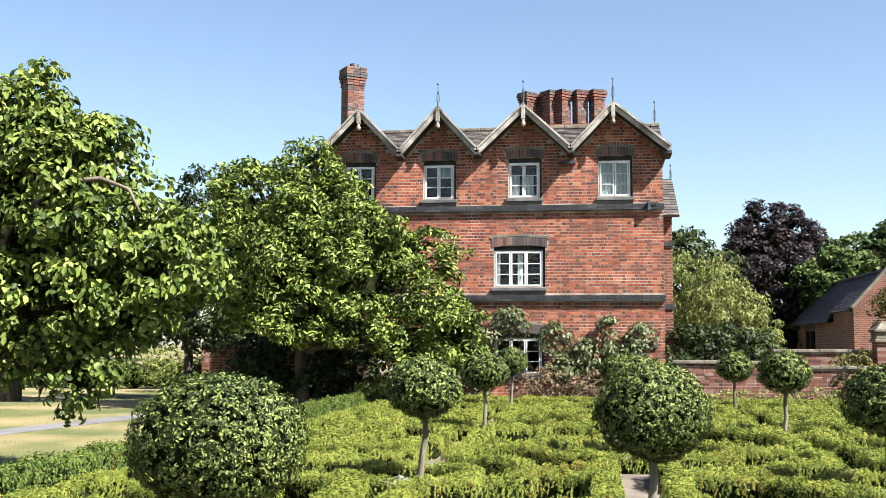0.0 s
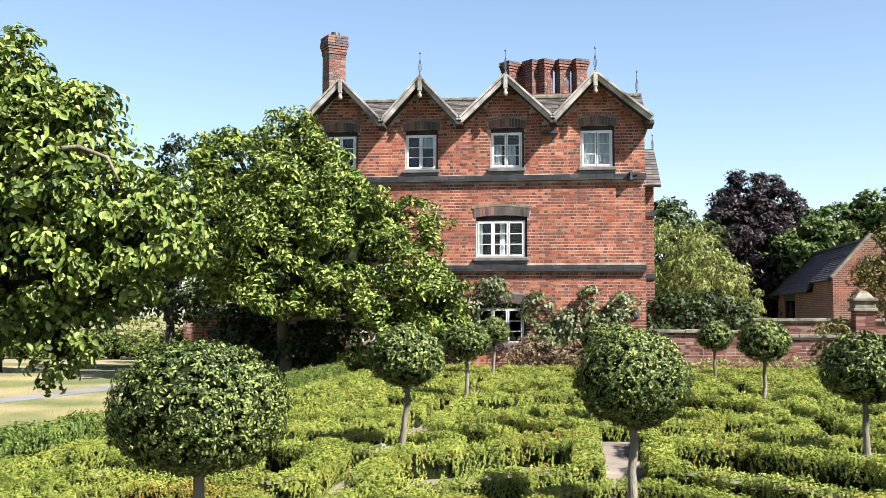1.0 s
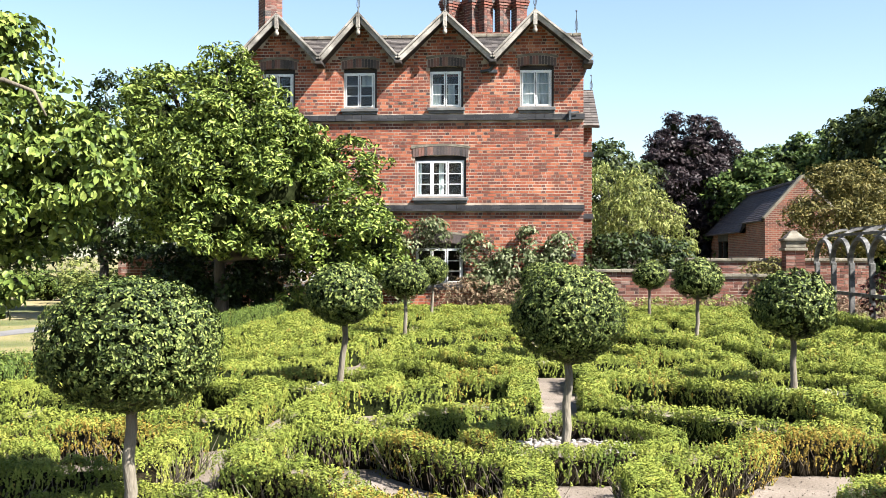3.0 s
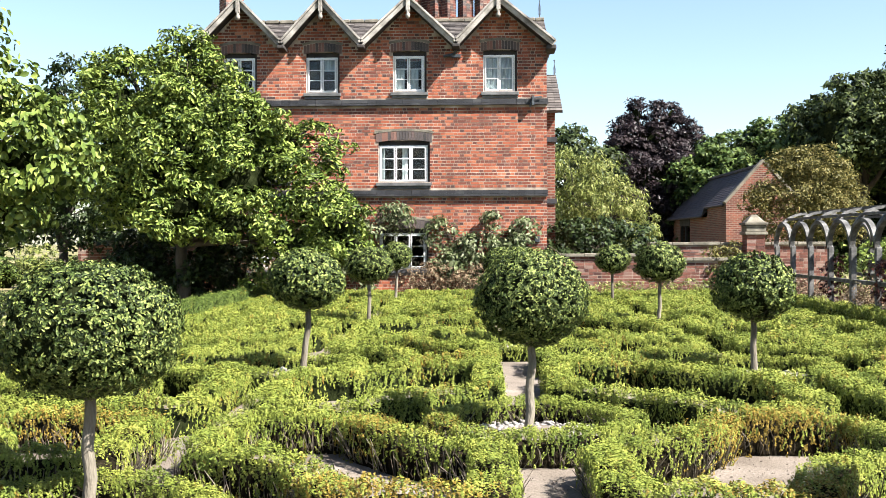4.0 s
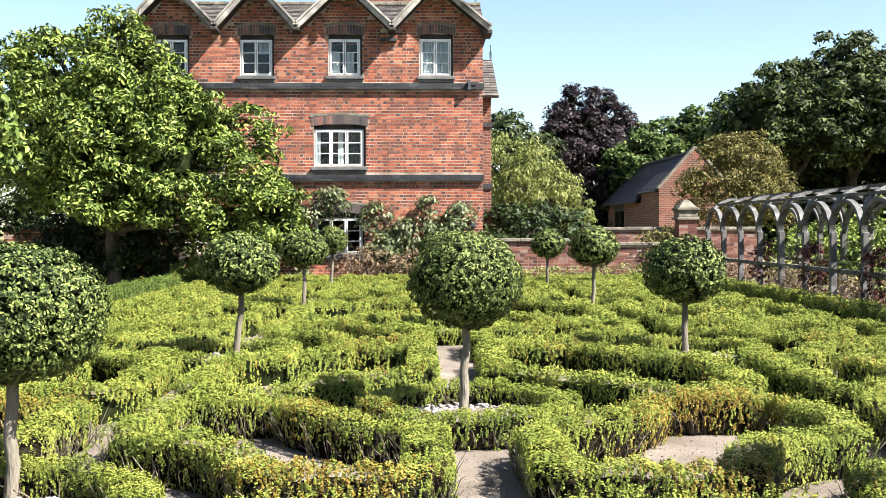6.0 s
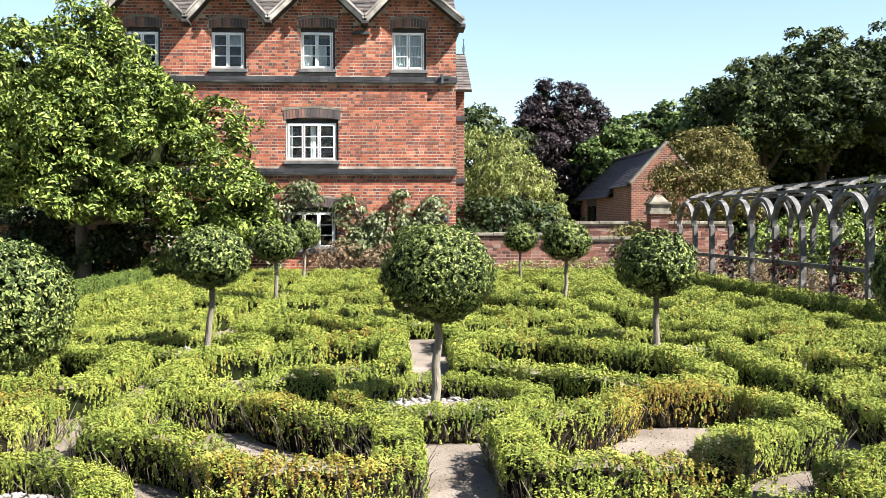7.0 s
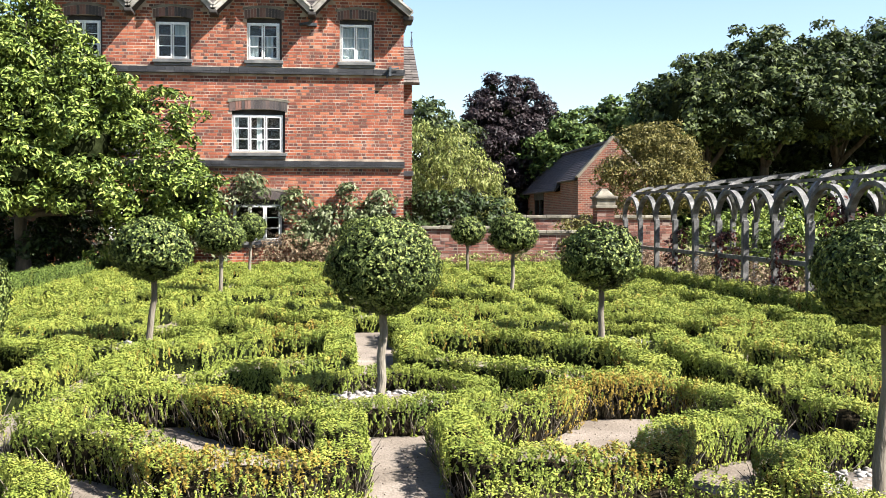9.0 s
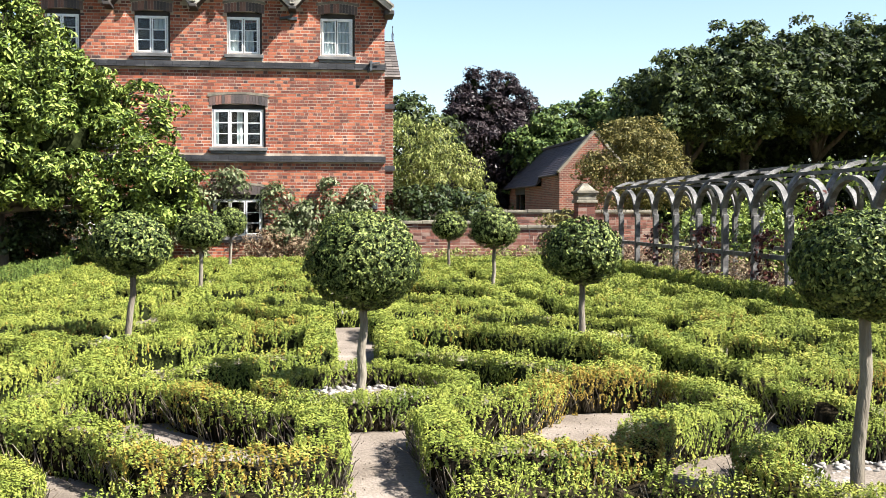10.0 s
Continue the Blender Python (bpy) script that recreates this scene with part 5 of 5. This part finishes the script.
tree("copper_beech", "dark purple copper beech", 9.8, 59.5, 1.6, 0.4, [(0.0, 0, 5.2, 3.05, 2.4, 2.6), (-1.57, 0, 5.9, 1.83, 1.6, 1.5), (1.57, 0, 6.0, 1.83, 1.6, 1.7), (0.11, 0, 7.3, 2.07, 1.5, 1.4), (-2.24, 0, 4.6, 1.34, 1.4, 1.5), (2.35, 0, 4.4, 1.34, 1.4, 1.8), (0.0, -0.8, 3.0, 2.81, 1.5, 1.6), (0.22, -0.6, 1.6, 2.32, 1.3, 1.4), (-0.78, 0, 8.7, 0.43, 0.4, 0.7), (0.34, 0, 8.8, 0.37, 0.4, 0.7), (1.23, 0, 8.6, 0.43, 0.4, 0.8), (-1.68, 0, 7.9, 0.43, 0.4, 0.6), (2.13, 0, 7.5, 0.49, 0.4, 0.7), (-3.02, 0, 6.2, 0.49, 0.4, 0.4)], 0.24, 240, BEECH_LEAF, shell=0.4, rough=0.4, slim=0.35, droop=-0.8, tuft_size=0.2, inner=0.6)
tree("olive_tree", "rounded olive-brown tree behind the pier", 10.7, 34.0, 1.2, 0.14, [(0, 0, 3.1, 1.5, 1.3, 1.2), (-0.8, 0, 2.4, 1.1, 1.1, 1.0), (0.9, 0, 2.4, 1.1, 1.1, 1.0), (0.2, 0, 3.8, 0.9, 0.9, 0.65)], 0.12, 330, OLIVE_LEAF, slim=0.4)
WOODS = [(14.8, 58, 7.6, 3.2, 0), (18.0, 60, 8.6, 3.4, 0), (20.2, 55, 10.2, 3.4, 4), (23.6, 55, 11.3, 3.8, 5), (27.8, 55, 11.6, 4.2, 6), (32.4, 54, 12.2, 4.4, 7), (37.5, 53, 12.8, 4.6, 8), (43.0, 52, 13.0, 4.8, 8)]
for wx, wy, top, wr, over in WOODS:
    cl = [(0, 0, top - wr * 0.7, wr * 0.85, wr * 0.8, wr * 0.66), (-wr * 0.4, -0.5, top - wr * 0.75, wr * 0.5, wr * 0.5, wr * 0.5), (wr * 0.45, 0.3, top - wr * 0.62, wr * 0.5, wr * 0.5, wr * 0.5)]
    if over:
        # boughs that reach out over the edge of the field and shade the ground behind
        cl += [(-wr * 0.5, -over * 0.55, top * 0.66, wr * 0.6, wr * 0.6, top * 0.17), (wr * 0.3, -over * 0.85, top * 0.6, wr * 0.65, wr * 0.6, top * 0.14), (0, -over * 0.3, top * 0.76, wr * 0.75, wr * 0.7, top * 0.15)]
    else:
        cl += [(-wr * 0.5, -wr * 0.2, top * 0.5, wr * 0.75, wr * 0.7, wr * 0.8), (wr * 0.5, -wr * 0.2, top * 0.5, wr * 0.75, wr * 0.7, wr * 0.8), (0, -wr * 0.4, top * 0.28, wr * 0.9, wr * 0.6, wr * 0.7)]
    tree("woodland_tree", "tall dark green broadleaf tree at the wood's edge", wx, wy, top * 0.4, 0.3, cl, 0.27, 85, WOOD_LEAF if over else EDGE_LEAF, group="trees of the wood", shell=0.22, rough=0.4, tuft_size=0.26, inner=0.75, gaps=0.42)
# backdrop undergrowth whose near-black leaves carry the wood's inner shade as colour
for k in range(15):
    tree("woodland_shrub", "undergrowth inside the wood, its shade put into near-black leaves", 17.5 + 2.5 * k, 58.5 + 1.5 * (k % 2), 0.5, 0.1, [(0, 0, 1.6, 2.4, 1.2, 2.0), (0.6, 0.5, 4.2, 2.4, 1.2, 2.0), (-0.5, 0.5, 6.4, 2.2, 1.2, 1.6)], 0.42, 34, DEEP_LEAF, limb=False, group="undergrowth of the wood")
for k in range(7):
    tree("field_shrub", "olive-green bushes beyond the timber arches", 12.6 + 1.5 * k, 30.0 - 1.2 * k, 0.3, 0.05, [(0, 0, 0.7, 0.9, 0.8, 0.7), (0.6, 0.3, 1.1, 0.7, 0.6, 0.6)], 0.12, 130, MAGNOLIA_LEAF, limb=False, group="bushes beyond the arches")
tree("far_wood", "distant line of dark green woodland", 0.0, 95.0, 1.0, 0.1, [(k * 4.2 - 90, 3 * math.sin(k * 2.1), 3.2 + math.sin(k * 1.3), 4.0, 2.5, 3.6 + 1.2 * math.sin(k * 0.9)) for k in range(46)], 0.6, 9, WOOD_LEAF, limb=False, kind="stuff", shell=0.25)
# planting inside the arches
tree("arch_climber_shrub", "green shrubs growing inside the timber arches", 8.6, 16.5, 0.3, 0.03, [(rng.uniform(-0.2, 0.7), k * 0.85 - 7.2, rng.uniform(0.6, 1.1), 0.55, 0.5, rng.uniform(0.5, 0.8)) for k in range(18)], 0.1, 230, MAGNOLIA_LEAF, limb=False)
tree("arch_climber_shrub", "dry tangled border plants at the foot of the arches", 6.95, 16.5, 0.3, 0.03, [(rng.uniform(-0.1, 0.3), k * 0.7 - 8.0, rng.uniform(0.22, 0.38), 0.28, 0.4, rng.uniform(0.22, 0.36)) for k in range(22)], 0.075, 330, DRY_LEAF, slim=0.25, limb=False, droop=-0.5, shell=0.5)
tree("vine_climber", "dark red-leaved vine on the timber arches", 6.75, 12.9, 0.5, 0.02, [(0, 0, 0.9, 0.2, 0.25, 0.5), (0, 0.1, 1.35, 0.18, 0.22, 0.25), (0, 1.9, 0.7, 0.15, 0.2, 0.45), (0, 4.3, 0.7, 0.16, 0.25, 0.5), (0, 7.0, 0.7, 0.16, 0.2, 0.4)], 0.09, 330, RED_LEAF, limb=False, droop=0.5, shell=0.5)
tree("vine_climber", "bright climbing leaves over the crown of the arches", 7.6, 12.5, 0.5, 0.02, [(0, k * 0.9 - 2.5, 1.85 + 0.1 * (k % 2), 0.4, 0.4, 0.18) for k in range(7)], 0.09, 80, LIME_LEAF, limb=False, droop=0.3, shell=0.5)

# bare wood: an arching bough of the lawn tree, dry stems by the house corner
bough = Shape()
bough.tube([(-6.9, 10.5, 1.6), (-6.3, 10.1, 2.7), (-5.7, 10.0, 3.18), (-5.2, 10.0, 3.22), (-4.88, 10.0, 3.1), (-4.75, 10.0, 2.85)], [0.05, 0.04, 0.032, 0.026, 0.02, 0.012], 8)
lawn_tree = next(o for o in scene.objects if o.name == "lawn_tree")
ob = part("bough", bough, BARK, lawn_tree, "bare arching bough", smooth=True)
ob.matrix_parent_inverse = Matrix.Translation((7.1, -10.6, 0))
dry = thing("dry_plant", "dry grey arching plant at the foot of the brick wall", "plant", at=(1.3, 26.3, 0))
for k in range(8):
    a, x0 = rng.uniform(0.2, 1.0), rng.uniform(-0.5, 0.5)
    st = Shape().tube([(x0, 0, 0.0), (x0 + 0.1 * a, -0.05, 0.7 + 0.3 * a), (x0 + 0.4 * a, -0.1, 1.05 + 0.35 * a), (x0 + 0.8 * a, -0.1, 0.95 + 0.2 * a)], [0.012, 0.01, 0.008, 0.004], 5)
    part("stem", st, TWIG, dry)


# ---- bricks of the front, courses of stretchers and headers ----
COURSE = 0.0815
holes = [(w[0] - 0.0, w[1] + 0.0, w[2] - 0.17, w[3]) for w in WINDOWS] + [(w[0] - 0.07, w[1] + 0.07, w[3] - 0.01, w[3] + 0.3) for w in WINDOWS]
holes += [(-99, 99, 5.03, 5.215), (-99, 99, 2.64, 2.845)]


def clear(a, b, z0, z1):
    """The stretches of a to b that no opening covers."""
    spans = [(a, b)]
    for hx0, hx1, hz0, hz1 in holes:
        if z1 > hz0 + 0.02 and z0 < hz1 - 0.02:
            nxt = []
            for p, q in spans:
                if q <= hx0 or p >= hx1:
                    nxt.append((p, q))
                else:
                    if p < hx0:
                        nxt.append((p, hx0))
                    if q > hx1:
                        nxt.append((hx1, q))
            spans = nxt
    return [(p, q) for p, q in spans if q - p > 0.03]


rest = Shape()
unit_mesh = {}
singles = 0
row = 0
z = 0.01
while z < APEX_Z:
    x = HX0 - (0.17 if row % 2 else 0.0)
    i = 0
    while x < HX1:
        long = (i % 2 == 0) if row % 4 != 3 else False
        w = 0.225 if long else 0.112
        a, b = max(x, HX0), min(x + w - 0.011, HX1)
        x += w
        i += 1
        if b - a < 0.03 or z + 0.07 > min(outline_top(a), outline_top(b)) + 0.02:
            continue
        for p, q in clear(a, b, z, z + 0.07):
            out = FY - 0.0015 - rng.uniform(0, 0.0035)
            single = 2.9 < z < 4.9 and -1.1 < p < 1.7 and singles < 300 and abs((q - p) - (w - 0.011)) < 1e-6
            if single:
                key = (long, bool(rng.random() < (0.07 if long else 0.36)))
                if key not in unit_mesh:
                    u = w - 0.011
                    unit_mesh[key] = Shape().box(0, u, 0, 0.03, 0, 0.062).mesh("brick", BRICK_DARK if key[1] else BRICK_PIECE)
                ob = new("brick", unit_mesh[key])
                ob.parent = front
                ob.location = (p, out, z)
                singles += 1
            else:
                rest.box(p, q, out, FY + 0.01, z, z + 0.062, mat=int(rng.random() < (0.07 if long else 0.3 if row % 4 == 3 else 0.38)))
    z += COURSE
    row += 1
tagged(part("bricks", rest, [BRICK, BRICK_DARK], front), kind="stuff")
